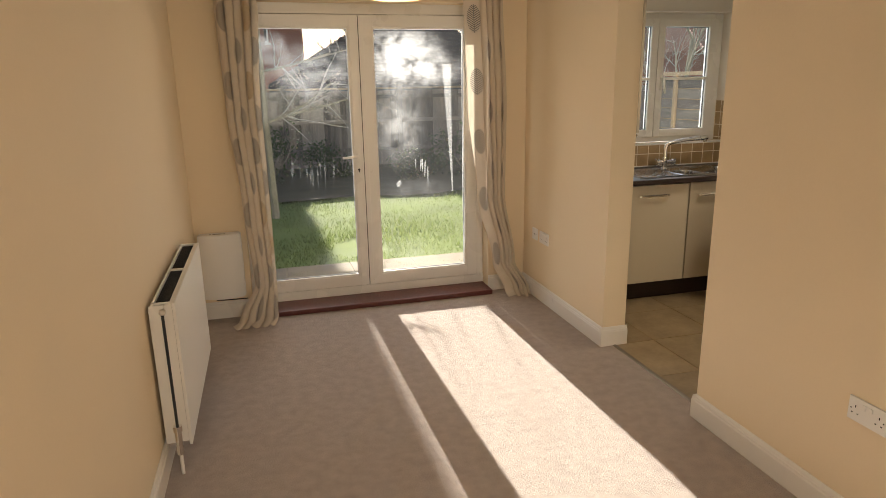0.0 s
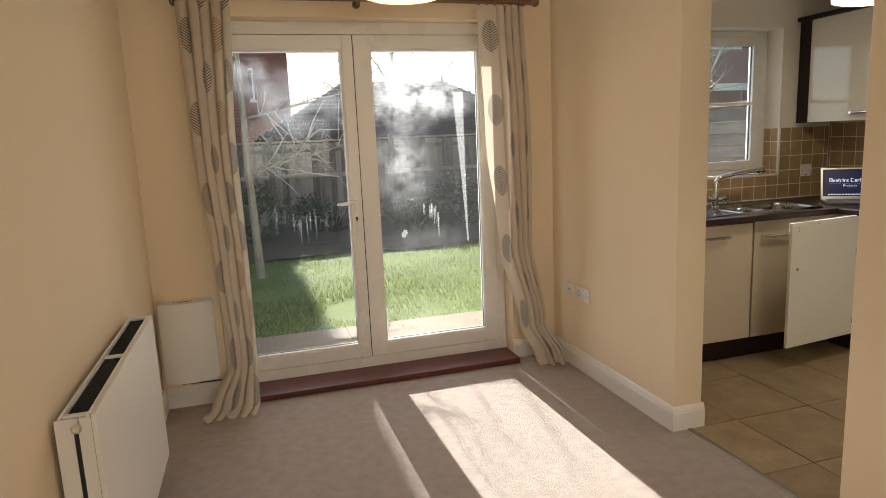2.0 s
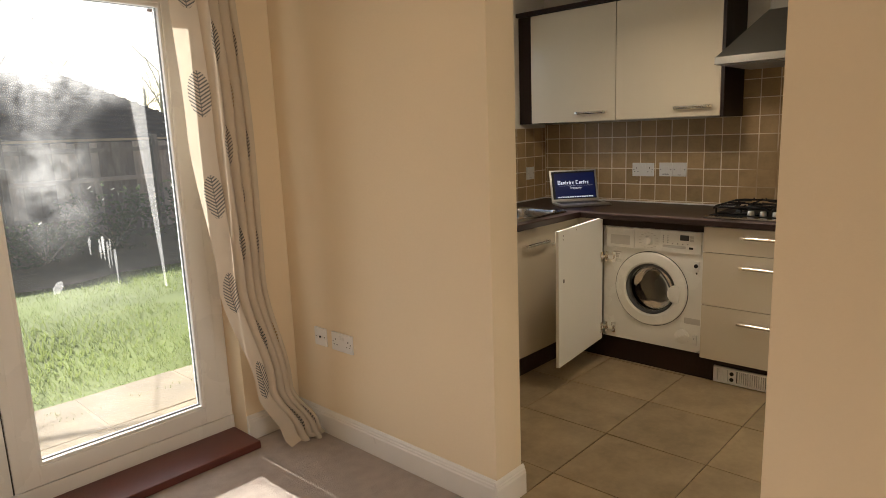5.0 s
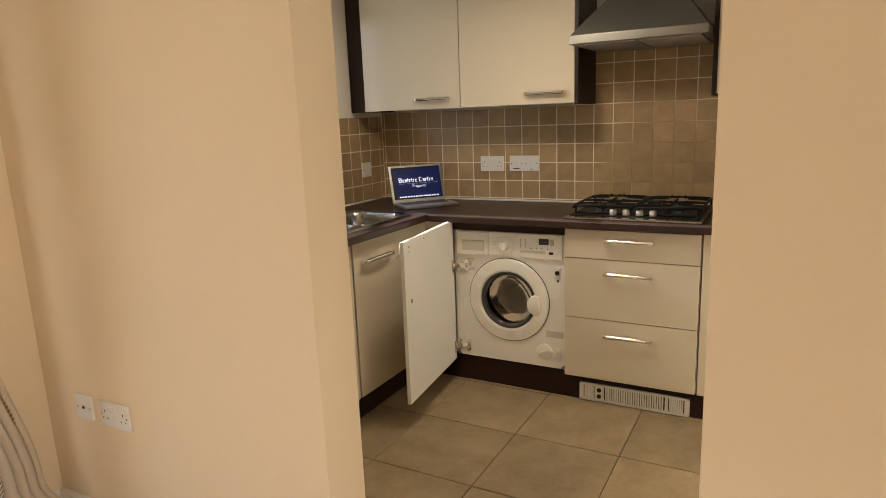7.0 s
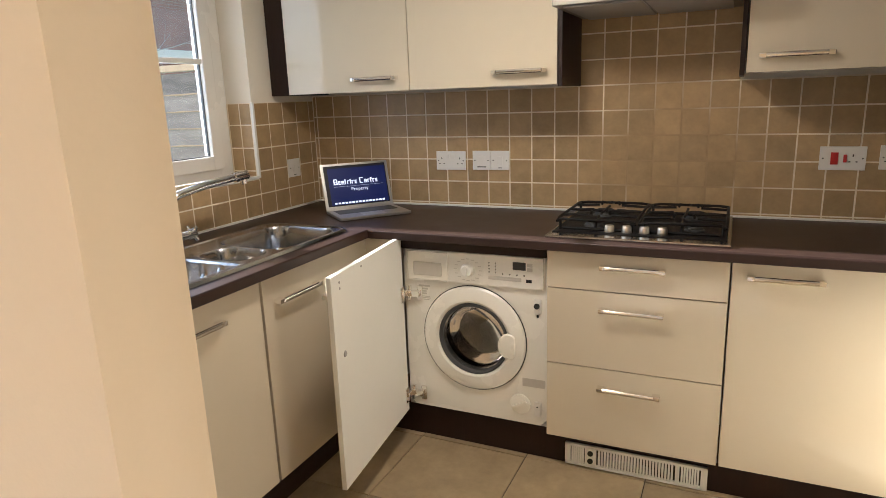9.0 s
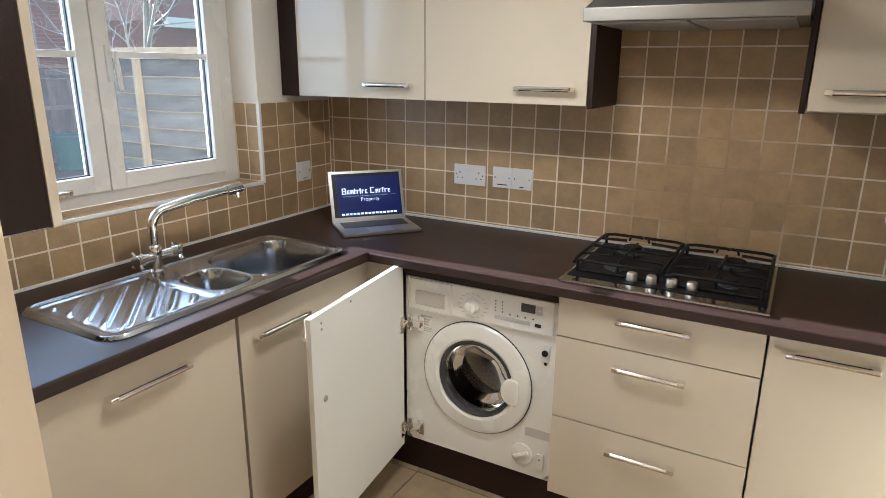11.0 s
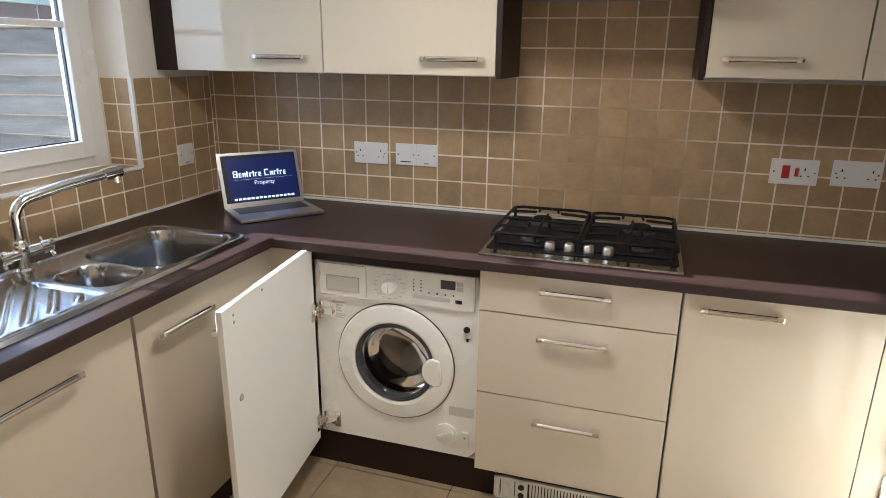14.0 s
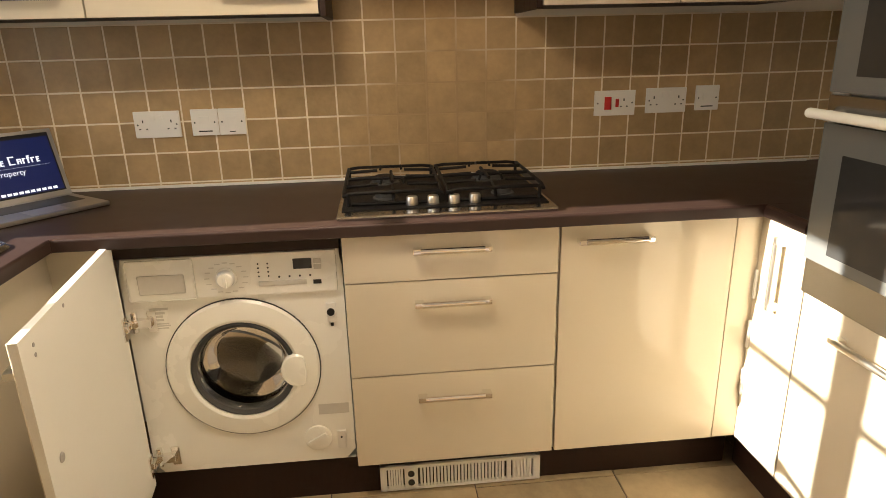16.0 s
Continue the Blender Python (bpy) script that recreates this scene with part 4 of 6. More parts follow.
# ---------------------------------------------------------------- washing machine and its open door
wm = thing("washing_machine", (7.05, 3.995, 0.09), "white built-in washing machine with a dark porthole door", "washing machine")
MX = 6.806
CY, CZ = 3.995, 0.475
bm = bmesh.new()
bx(bm, MX + 0.04, MX + 0.06, 3.705, 3.79, 0.146, 0.82)
bx(bm, MX + 0.04, 7.32, 3.705, 3.725, 0.10, 0.82)
bx(bm, MX + 0.04, 7.32, 4.265, 4.285, 0.10, 0.82)
bx(bm, MX + 0.04, 7.32, 3.725, 4.265, 0.80, 0.82)
bx(bm, MX + 0.04, 7.32, 3.725, 4.265, 0.10, 0.12)
bx(bm, 7.30, 7.32, 3.725, 4.265, 0.12, 0.80)
part("body", bm, WMWHITE, wm)
# front panel with a round hole
bm = bmesh.new()
hole = [bm.verts.new((MX, CY + 0.178 * math.cos(2 * math.pi * k / 64), CZ + 0.178 * math.sin(2 * math.pi * k / 64))) for k in range(64)]


def square_ring(k):
    a = 2 * math.pi * k / 64
    c, s = math.cos(a), math.sin(a)
    q = min((0.298 / abs(c)) if abs(c) > 1e-6 else 9, (((0.825 - CZ) if s > 0 else (CZ - 0.146)) / abs(s)) if abs(s) > 1e-6 else 9)
    return (MX, CY + q * c, CZ + q * s)


rim = [bm.verts.new(square_ring(k)) for k in range(64)]
for k in range(64):
    bm.faces.new((hole[k], hole[(k + 1) % 64], rim[(k + 1) % 64], rim[k]))
inner = [bm.verts.new(v.co + Vector((0.035, 0, 0))) for v in hole]
for k in range(64):
    bm.faces.new((hole[k], hole[(k + 1) % 64], inner[(k + 1) % 64], inner[k]))
for a_, b_ in (((4.293, 0.146), (4.293, 0.825)), ((3.697, 0.146), (3.697, 0.825)), ((3.697, 0.825), (4.293, 0.825)), ((3.697, 0.146), (4.293, 0.146))):
    q = [bm.verts.new((x, *p)) for p in (a_, b_) for x in (MX, MX + 0.04)]
    bm.faces.new((q[0], q[1], q[3], q[2]))
part("front_panel", bm, WMWHITE, wm)
out = (-1, 0, 0)
bm = bmesh.new()
lathe(bm, [(0.146, 0.002), (0.149, 0.014), (0.158, 0.019), (0.190, 0.017), (0.208, 0.013), (0.214, 0.007), (0.214, 0.0)], (MX, CY, CZ), out, 64)
ringob = part("porthole_ring", bm, WMWHITE, wm)
bm = bmesh.new()
lathe(bm, [(0.1465, 0.012), (0.142, 0.015), (0.132, 0.008), (0.129, -0.02), (0.136, -0.034)], (MX, CY, CZ), out, 56)
part("porthole_seal", bm, RUBBER, ringob, "dark grey inner ring")
bm = bmesh.new()
lathe(bm, [(0.131, 0.000), (0.122, -0.010), (0.112, -0.045), (0.095, -0.075), (0.060, -0.092), (0.03, -0.097), (0, -0.098)], (MX, CY, CZ), out, 48)
part("porthole_glass", bm, PORTHOLE, wm, "dark bowl-shaped glass")
bm = bmesh.new()
lathe(bm, [(0.178, -0.034), (0.176, -0.06), (0.20, -0.08), (0.215, -0.30), (0.16, -0.335), (0, -0.345)], (MX, CY, CZ), out, 48)
part("drum", bm, DRUM, wm, "steel drum")
for k in range(3):
    a = 0.5 + k * 2.094
    bm = bmesh.new()
    c, s = math.cos(a), math.sin(a)
    tube(bm, [(MX + 0.09, CY + 0.185 * c, CZ + 0.185 * s), (MX + 0.2, CY + 0.18 * c, CZ + 0.18 * s), (MX + 0.31, CY + 0.17 * c, CZ + 0.17 * s)], [0.018, 0.028, 0.018], seg=8)
    part("drum_paddle", bm, DRUM, wm)
bm = bmesh.new()
lathe(bm, [(0.2145, 0.0), (0.2145, 0.0035), (0.2175, 0.0035), (0.2175, 0.0)], (MX, CY, CZ), out, 64)
part("porthole_gap", bm, RUBBER, ringob, "thin dark gap round the door")
bm = bmesh.new()
lathe(bm, [(0, 0.026), (0.030, 0.026), (0.041, 0.024), (0.045, 0.019), (0.045, 0.004), (0, 0.004)], (MX, CY - 0.150, CZ - 0.010), out, 32)
for v in bm.verts:
    if v.co.y < CY - 0.170:
        v.co.y = CY - 0.170 - (CY - 0.170 - v.co.y) * 0.25
    v.co.z = CZ - 0.010 + (v.co.z - CZ + 0.010) * 1.15
part("porthole_handle", bm, WMWHITE, wm, "white rounded door grip")
bm = bmesh.new()
bx(bm, MX - 0.012, MX + 0.01, 3.712, 4.278, 0.700, 0.822, bev=0.006)
part("control_panel", bm, WMWHITE, wm)
bm = bmesh.new()
bx(bm, MX - 0.017, MX - 0.010, 4.092, 4.268, 0.703, 0.818, bev=0.008)
dr = part("detergent_drawer", bm, WMWHITE, wm)
# flat grey plate; its colour stands in for shade in the finger hollow
bm = bmesh.new()
bx(bm, MX - 0.0195, MX - 0.016, 4.118, 4.240, 0.722, 0.776, bev=0.004)
part("drawer_grip", bm, PALEGREY, dr, "finger grip, grey for the shade in its hollow")
bm = bmesh.new()
lathe(bm, [(0.030, 0.010), (0.029, 0.016), (0.025, 0.017), (0.022, 0.034), (0.019, 0.037), (0, 0.037)], (MX, 4.009, 0.757), out, 32)
bx(bm, MX - 0.042, MX - 0.034, 4.004, 4.014, 0.736, 0.778, bev=0.002)
part("programme_knob", bm, WMWHITE, wm, "round programme dial")
bm = bmesh.new()
for k in range(16):
    a = 2 * math.pi * k / 16
    c, s = math.cos(a), math.sin(a)
    bx(bm, MX - 0.0126, MX - 0.0118, 4.009 + 0.052 * c - 0.007, 4.009 + 0.052 * c + 0.007, 0.757 + 0.043 * s - 0.0015, 0.757 + 0.043 * s + 0.0015)
part("dial_print", bm, PALEGREY, wm, "fine grey print")
bm = bmesh.new()
bx(bm, MX - 0.0135, MX - 0.0115, 3.778, 3.828, 0.772, 0.802, bev=0.0005)
part("display", bm, RUBBER, wm, "small dark display")
bm = bmesh.new()
bx(bm, MX - 0.0140, MX - 0.0115, 3.795, 3.925, 0.727, 0.741, bev=0.002)
bx(bm, MX - 0.0140, MX - 0.0115, 3.752, 3.773, 0.786, 0.800, bev=0.002)
bx(bm, MX - 0.0140, MX - 0.0115, 3.752, 3.773, 0.769, 0.783, bev=0.002)
pieces("panel_button", bm, PALEGREY, wm, "grey button")
bm = bmesh.new()
for i in range(2):
    for k in range(4):
        rod(bm, (MX - 0.011, 3.922 - 0.026 * i, 0.792 - 0.012 * k), (MX - 0.0135, 3.922 - 0.026 * i, 0.792 - 0.012 * k), 0.0025, 8)
for k in range(4):
    rod(bm, (MX - 0.011, 3.868 - 0.028 * k, 0.752), (MX - 0.0135, 3.868 - 0.028 * k, 0.752), 0.003, 8)
bx(bm, MX - 0.0135, MX - 0.0115, 3.755, 3.777, 0.726, 0.738)
pieces("indicator_lamp", bm, BLACK, wm, "small dark indicator light")
bm = bmesh.new()
for k, (w, z) in enumerate(((0.05, 0.672), (0.03, 0.660), (0.018, 0.650), (0.02, 0.640), (0.045, 0.628), (0.052, 0.622), (0.04, 0.615))):
    bx(bm, MX - 0.0008, MX + 0.001, 4.205 - w / 2, 4.205 + w / 2, z - (0.0035 if k < 4 else 0.0018), z + (0.0035 if k < 4 else 0.0018))
part("energy_sticker", bm, PALEGREY, wm, "round sticker with unreadable print")
bm = bmesh.new()
bx(bm, MX - 0.0008, MX + 0.001, 3.708, 3.797, 0.304, 0.338)
part("rating_label", bm, PALEGREY, wm, "pale grey label")
bm = bmesh.new()
lathe(bm, [(0.041, 0.0), (0.041, 0.006), (0.037, 0.008), (0.0, 0.008)], (MX, 3.806, 0.226), out, 32)
fc = part("filter_cap", bm, WMWHITE, wm, "round white filter cap")
bm = bmesh.new()
m = Matrix.Translation((MX, 3.806, 0.226)) @ pose(0, 0, 0, -28, 0, 0)
bx(bm, -0.014, -0.006, -0.030, 0.030, -0.007, 0.007, bev=0.003, m=m)
part("filter_grip", bm, WMWHITE, fc)
bm = bmesh.new()
bx(bm, MX - 0.008, MX + 0.002, 3.722, 3.750, 0.605, 0.662, bev=0.003)
bx(bm, MX - 0.008, MX + 0.002, 3.722, 3.748, 0.186, 0.246, bev=0.003)
pieces("door_catch", bm, WHITEPL, wm, "white latch plate")
bm = bmesh.new()
rod(bm, (MX - 0.005, 3.737, 0.637), (MX - 0.013, 3.737, 0.637), 0.011, 16)
rod(bm, (MX - 0.004, 3.736, 0.226), (MX - 0.010, 3.736, 0.226), 0.003, 8)
bx(bm, MX - 0.002, MX + 0.001, 3.732, 3.740, 0.590, 0.600)
pieces("latch_button", bm, BLACK, wm, "round black latch")
solid("filler_rail", box(6.79, 6.87, 3.70, 4.31, 0.826, 0.864), WENGE, "dark rail under the worktop above the washing machine", "filler panel", "thing")

# the appliance door, swung wide open
od = thing("appliance_door", (6.775, 4.30, 0.13), "open cream appliance door with white inside and metal hinges", "cabinet door")
P, Q = Vector((6.770, 4.300, 0)), Vector((6.183, 4.232, 0))
ax = (Q - P).normalized()
m = Matrix((ax, Vector((-ax.y, ax.x, 0)), Vector((0, 0, 1)))).transposed().to_4x4()
m.translation = P
L = (Q - P).length
part("inner_panel", box(0, L, 0.0, 0.0165, 0.132, 0.874, bev=0.001, m=m), CARCASS, od, "white inside face")
part("outer_panel", box(0, L, -0.0015, 0.0, 0.132, 0.874, m=m), CREAM, od)
part("handle", ring_bm(bar_handle(m @ Vector((L - 0.13, -0.0015, 0.80)), ax, m.to_3x3() @ Vector((0, -1, 0)), 0.215)), SATIN, od, "satin metal bar handle")

for hz in (0.640, 0.205):
    bm = bmesh.new()
    bx(bm, 0.000, 0.034, 0.016, 0.021, hz - 0.032, hz + 0.032, bev=0.002, m=m)
    bx(bm, -0.012, 0.020, 0.018, 0.030, hz - 0.010, hz + 0.010, bev=0.003, m=m)
    bx(bm, MX - 0.014, MX - 0.002, 4.262, 4.276, hz - 0.030, hz + 0.030, bev=0.002)
    bx(bm, MX - 0.024, MX - 0.004, 4.222, 4.285, hz - 0.012, hz + 0.012, bev=0.003)
    bx(bm, MX - 0.008, MX - 0.002, 4.212, 4.236, hz - 0.030, hz + 0.030, bev=0.002)
    rod(bm, (6.775, 4.285, hz - 0.012), (6.775, 4.285, hz + 0.012), 0.006, 10)
    part("hinge", bm, CHROME, od, "metal cup hinge")
bm = bmesh.new()
for hx, hz in ((L - 0.055, 0.845), (L - 0.055, 0.825), (L - 0.22, 0.855)):
    rod(bm, m @ Vector((hx, 0.0168, hz)), m @ Vector((hx, 0.0178, hz)), 0.0045, 10)
pieces("screw_cap", bm, GREYPL, od)
bm = bmesh.new()
lathe(bm, [(0, 0.004), (0.009, 0.003), (0.011, 0)], m @ Vector((L - 0.06, 0.0165, 0.60)), m.to_3x3() @ Vector((0, 1, 0)), 14)
part("magnet_catch", bm, GREYPL, od, "round grey catch")

# vent grille in the plinth
vent = thing("plinth_heater", (6.81, 3.37, 0.0), "white slotted plinth heater grille under the drawers", "heater")
VX = 6.808
bm = bmesh.new()
y0, y1, z0, z1 = 3.118, 3.628, 0.006, 0.094
bx(bm, VX, VX + 0.016, y0, y1, z0, z0 + 0.010, bev=0.002)
bx(bm, VX, VX + 0.016, y0, y1, z1 - 0.010, z1, bev=0.002)
for a, b in ((3.608, 3.628), (3.510, 3.552), (3.212, 3.226), (3.118, 3.140)):
    bx(bm, VX, VX + 0.016, a, b, z0, z1, bev=0.001)
part("frame", bm, WHITEPL, vent)
part("backing", box(VX + 0.012, VX + 0.018, y0 + 0.004, y1 - 0.004, z0, z1), BLACK, vent, "dark inside")
for a, b, n_ in ((3.552, 3.608, 6), (3.226, 3.510, 25), (3.140, 3.212, 7)):
    for k in range(1, n_ + 1):
        c = a + (b - a) * k / (n_ + 1)
        part("slat", box(VX + 0.001, VX + 0.012, c - 0.0033, c + 0.0033, z0 + 0.008, z1 - 0.008), WHITEPL, vent)
for hz in (0.034, 0.066):
    bm = bmesh.new()
    rod(bm, (VX + 0.002, 3.531, hz), (VX - 0.004, 3.531, hz), 0.0105, 18)
    part("switch", bm, BLACK, vent, "round black switch")


# wall cabinets
def wall_unit(name, y0, y1, z0, z1, label, hy, hang=""):
    u = thing(name, (7.18, (y0 + y1) / 2, z0), label, "wall cabinet", "kitchen wall units")
    part("body", box(7.04, KX, y0 + 0.001, y1 - 0.001, z0 + 0.004, z1), WENGE, u, "dark brown carcass")
    d = part("door", door_panel(7.020, 7.039, y0 + 0.0015, y1 - 0.0015, z0, z1), CREAM, u)
    part("handle", bar_handle((7.020, hy, z0 + 0.052), (0, 1, 0), (-1, 0, 0), 0.215), CHROME, d, "polished metal bar handle")
    return u


wu1 = wall_unit("wall_cabinet", 4.342, 4.955, 1.438, 2.125, "cream gloss kitchen wall cabinet beside the window wall", 4.50)
wu2 = wall_unit("wall_cabinet", 3.722, 4.340, 1.438, 2.125, "cream gloss kitchen wall cabinet beside the cooker hood", 3.865)
wu3 = wall_unit("wall_cabinet", 2.682, 3.090, 1.448, 2.125, "narrow cream gloss kitchen wall cabinet beside the cooker hood", 2.945)
wall_unit("wall_cabinet", 2.262, 2.680, 1.448, 2.125, "narrow cream gloss kitchen wall cabinet", 2.53)
part("filler_panel", box(7.026, KX, 4.957, 5.056, 1.436, 2.125, bev=0.001), WENGE, wu1, "dark brown filler panel")
part("end_panel", box(7.016, KX, 3.703, 3.720, 1.430, 2.127, bev=0.001), WENGE, wu2, "dark brown end panel")
part("end_panel", box(7.016, KX, 3.092, 3.108, 1.440, 2.127, bev=0.001), WENGE, wu3, "dark brown end panel")
solid("cornice", ring_bm(box(6.995, KX, 3.700, 5.056, 2.128, 2.155, bev=0.004)), WENGE, "dark brown cornice on the wall cabinets", "cornice", "thing")
solid("cornice", ring_bm(box(6.995, KX, 2.26, 3.110, 2.128, 2.155, bev=0.004)), WENGE, "dark brown cornice on the wall cabinets", "cornice", "thing")

# boiler cupboard on the back of the pier
u = thing("boiler_cabinet", (5.45, 4.72, 1.238), "tall dark brown boiler cabinet with a cream door", "wall cabinet")
part("body", box(PX1 + 0.002, 5.628, 4.388, 5.056, 1.240, 2.14, bev=0.001), WENGE, u)
d = part("door", door_panel(5.630, 5.650, 4.386, 5.045, 1.238, 2.14), CREAM, u)
part("handle", bar_handle((5.650, 4.48, 1.33), (0, 0, 1), (1, 0, 0), 0.16), CHROME, d, "polished metal bar handle")

# cooker hood
hood = thing("cooker_hood", (7.1, 3.40, 1.68), "brushed steel pyramid cooker hood with chimney", "cooker hood")
hy0, hy1, hx0 = 3.112, 3.698, 6.845
bm = bmesh.new()
bx(bm, hx0, KX - 0.002, hy0, hy1, 1.690, 1.728, bev=0.003)
part("rim", bm, HOODSTEEL, hood)
bm = bmesh.new()
lo = [(hx0 + 0.004, hy0 + 0.004), (hx0 + 0.004, hy1 - 0.004), (KX - 0.004, hy1 - 0.004), (KX - 0.004, hy0 + 0.004)]
hi = [(7.085, 3.29), (7.085, 3.52), (KX - 0.004, 3.52), (KX - 0.004, 3.29)]
a = [bm.verts.new((*p, 1.728)) for p in lo]
b = [bm.verts.new((*p, 1.960)) for p in hi]
for k in range(4):
    bm.faces.new((a[k], a[(k + 1) % 4], b[(k + 1) % 4], b[k]))
bm.faces.new(b)
part("canopy", bm, HOODSTEEL, hood, smooth=False)
part("chimney", box(7.09, KX - 0.002, 3.295, 3.515, 1.958, H - 0.003, bev=0.002), HOODSTEEL, hood)
bm = bmesh.new()
bx(bm, hx0 + 0.03, KX - 0.03, hy0 + 0.03, 3.400, 1.684, 1.692, bev=0.002)
bx(bm, hx0 + 0.03, KX - 0.03, 3.410, hy1 - 0.03, 1.684, 1.692, bev=0.002)
pieces("filter", bm, GREYPL, hood, "grey mesh filter")

# ---------------------------------------------------------------- tall oven housing and narrow cupboard
u = thing("narrow_cabinet", (6.65, 2.2, 0), "narrow cream cupboard with a vertical bar handle in sunlight", "cabinet", "kitchen base units")
part("body", box(6.556, 6.763, KY + 0.01, TY - 0.02, 0.14, 0.862), CARCASS, u)
d = part("door", door_panel(6.556, 6.765, TY - 0.019, TY, 0.140, 0.864), CREAM, u)
part("handle", bar_handle((6.656, TY, 0.727), (0, 0, 1), (0, 1, 0), 0.215), SATIN, d, "satin metal bar handle")
bm = bmesh.new()
for hz in (0.66, 0.50, 0.34):
    bx(bm, 6.752, 6.760, TY - 0.002, TY + 0.008, hz - 0.045, hz + 0.045, bev=0.003)
pieces("edge_grip", bm, RADW, u, "thin pale edge grip")
u = thing("oven_housing", (6.24, 2.2, 0), "tall cream oven housing with drawers below the oven", "tall cabinet")
bm = bmesh.new()
bx(bm, 5.950, 5.968, KY + 0.01, TY - 0.02, 0.14, 2.125)
bx(bm, 6.534, 6.552, KY + 0.01, TY - 0.02, 0.14, 2.125)
bx(bm, 5.968, 6.534, KY + 0.01, KY + 0.03, 0.14, 2.125)
bx(bm, 5.968, 6.534, KY + 0.03, TY - 0.02, 0.70, 0.718)
bx(bm, 5.968, 6.534, KY + 0.03, TY - 0.02, 2.105, 2.125)
part("body", bm, CREAM, u)
d = part("drawer_front", door_panel(5.952, 6.550, TY - 0.019, TY, 0.140, 0.716), CREAM, u)
part("handle", bar_handle((6.30, TY, 0.652), (1, 0, 0), (0, 1, 0), 0.215), SATIN, d, "satin metal bar handle")
d = part("door", door_panel(5.952, 6.550, TY - 0.019, TY, 1.74, 2.125), CREAM, u)
part("handle", bar_handle((6.35, TY, 1.79), (1, 0, 0), (0, 1, 0), 0.215), CHROME, d, "polished metal bar handle")
ov = thing("double_oven", (6.24, 2.25, 0.72), "silver built-in double oven with grey glass doors", "oven")
part("body", box(5.975, 6.528, KY + 0.04, TY - 0.02, 0.722, 1.73), GREYPL, ov)
part("trim_strip", box(5.954, 6.550, TY - 0.018, TY + 0.012, 0.722, 0.812, bev=0.002), STEEL, ov, "pale metal strip under the door")
for z0, z1, wz0, wz1 in ((0.815, 1.152, 0.845, 1.085), (1.222, 1.60, 1.26, 1.53)):
    d = part("oven_door", box(5.954, 6.550, TY - 0.015, TY + 0.020, z0, z1, bev=0.002), OVENG, ov, "silver grey glass door")
    part("oven_window", box(6.03, 6.468, TY + 0.0205, TY + 0.0225, wz0, wz1), OVENB, d, "dark window")
    bm = bmesh.new()
    zz = z1 + 0.022
    tube(bm, [(5.965, TY + 0.055, zz), (6.25, TY + 0.058, zz), (6.560, TY + 0.055, zz)], 0.012, seg=12)
    rod(bm, (5.99, TY + 0.02, zz), (5.99, TY + 0.055, zz), 0.008, 10)
    rod(bm, (6.53, TY + 0.02, zz), (6.53, TY + 0.055, zz), 0.008, 10)
    part("oven_handle", bm, CARCASS, d, "long pale bar handle")
    part("door_top", box(5.954, 6.550, TY - 0.015, TY + 0.018, z1 + 0.002, z1 + 0.064, bev=0.002), STEEL, ov, "steel control strip")


# ---------------------------------------------------------------- sockets and switches
def plate(name, label, cx, cz, w, h, kind, frame_m, extra=""):
    """A face plate; local x along the wall, y up, z out of the wall."""
    t = thing(name, frame_m @ Vector((cx, cz, 0)), label, name.replace("_", " "), "wall plates")
    mm = frame_m @ Matrix.Translation((cx, cz, 0))
    part("plate", box(-w / 2, w / 2, -h / 2, h / 2, 0, 0.009, bev=0.003, m=mm), WHITEPL, t)
    dark = bmesh.new()
    rock = bmesh.new()
    if kind == "double":
        for s in (-1, 1):
            bx(dark, s * 0.045 - 0.002, s * 0.045 + 0.002, 0.006, 0.015, 0.0085, 0.0096, m=mm)
            for e in (-1, 1):
                bx(dark, s * 0.045 + e * 0.011 - 0.003, s * 0.045 + e * 0.011 + 0.003, -0.016, -0.012, 0.0085, 0.0096, m=mm)
            bx(rock, s * 0.012 - 0.007, s * 0.012 + 0.007, 0.012, 0.030, 0.008, 0.0125, bev=0.001, m=mm)
    elif kind == "single":
        bx(rock, -0.014, 0.014, -0.018, 0.018, 0.008, 0.0125, bev=0.001, m=mm)
        bx(dark, -0.010, 0.010, -0.034, -0.031, 0.0085, 0.0094, m=mm)
    elif kind == "fcu":
        bx(rock, -0.018, 0.018, -0.004, 0.020, 0.008, 0.0115, bev=0.001, m=mm)
        bx(dark, -0.022, 0.022, -0.031, -0.027, 0.0085, 0.0094, m=mm)
    elif kind == "aerial":
        lathe(dark, [(0, 0.012), (0.005, 0.012), (0.005, 0.008)], mm @ Vector((0, 0, 0)), mm.to_3x3() @ Vector((0, 0, 1)), 12)
    elif kind == "cooker":
        bx(dark, 0.030, 0.034, 0.006, 0.015, 0.0085, 0.0096, m=mm)
        for e in (0.022, 0.044):
            bx(dark, e - 0.003, e + 0.003, -0.014, -0.010, 0.0085, 0.0096, m=mm)
    for s in (-1, 1):
        lathe(dark, [(0, 0.0096), (0.0028, 0.0094), (0.003, 0.0085)], mm @ Vector((s * (w / 2 - 0.011), 0, 0)), mm.to_3x3() @ Vector((0, 0, 1)), 8)
    pieces("socket_slot", dark, BLACK, t, "dark slot")
    if kind == "cooker":
        part("red_switch", box(-0.038, -0.014, -0.022, 0.022, 0.008, 0.0125, bev=0.001, m=mm), REDPL, t, "large red rocker")
        part("red_switch", box(0.002, 0.013, -0.014, 0.014, 0.008, 0.0122, bev=0.001, m=mm), REDPL, t, "small red rocker")
    if len(rock.verts):
        pieces("rocker", rock, WHITEPL, t)
    else:
        rock.free()
    return t


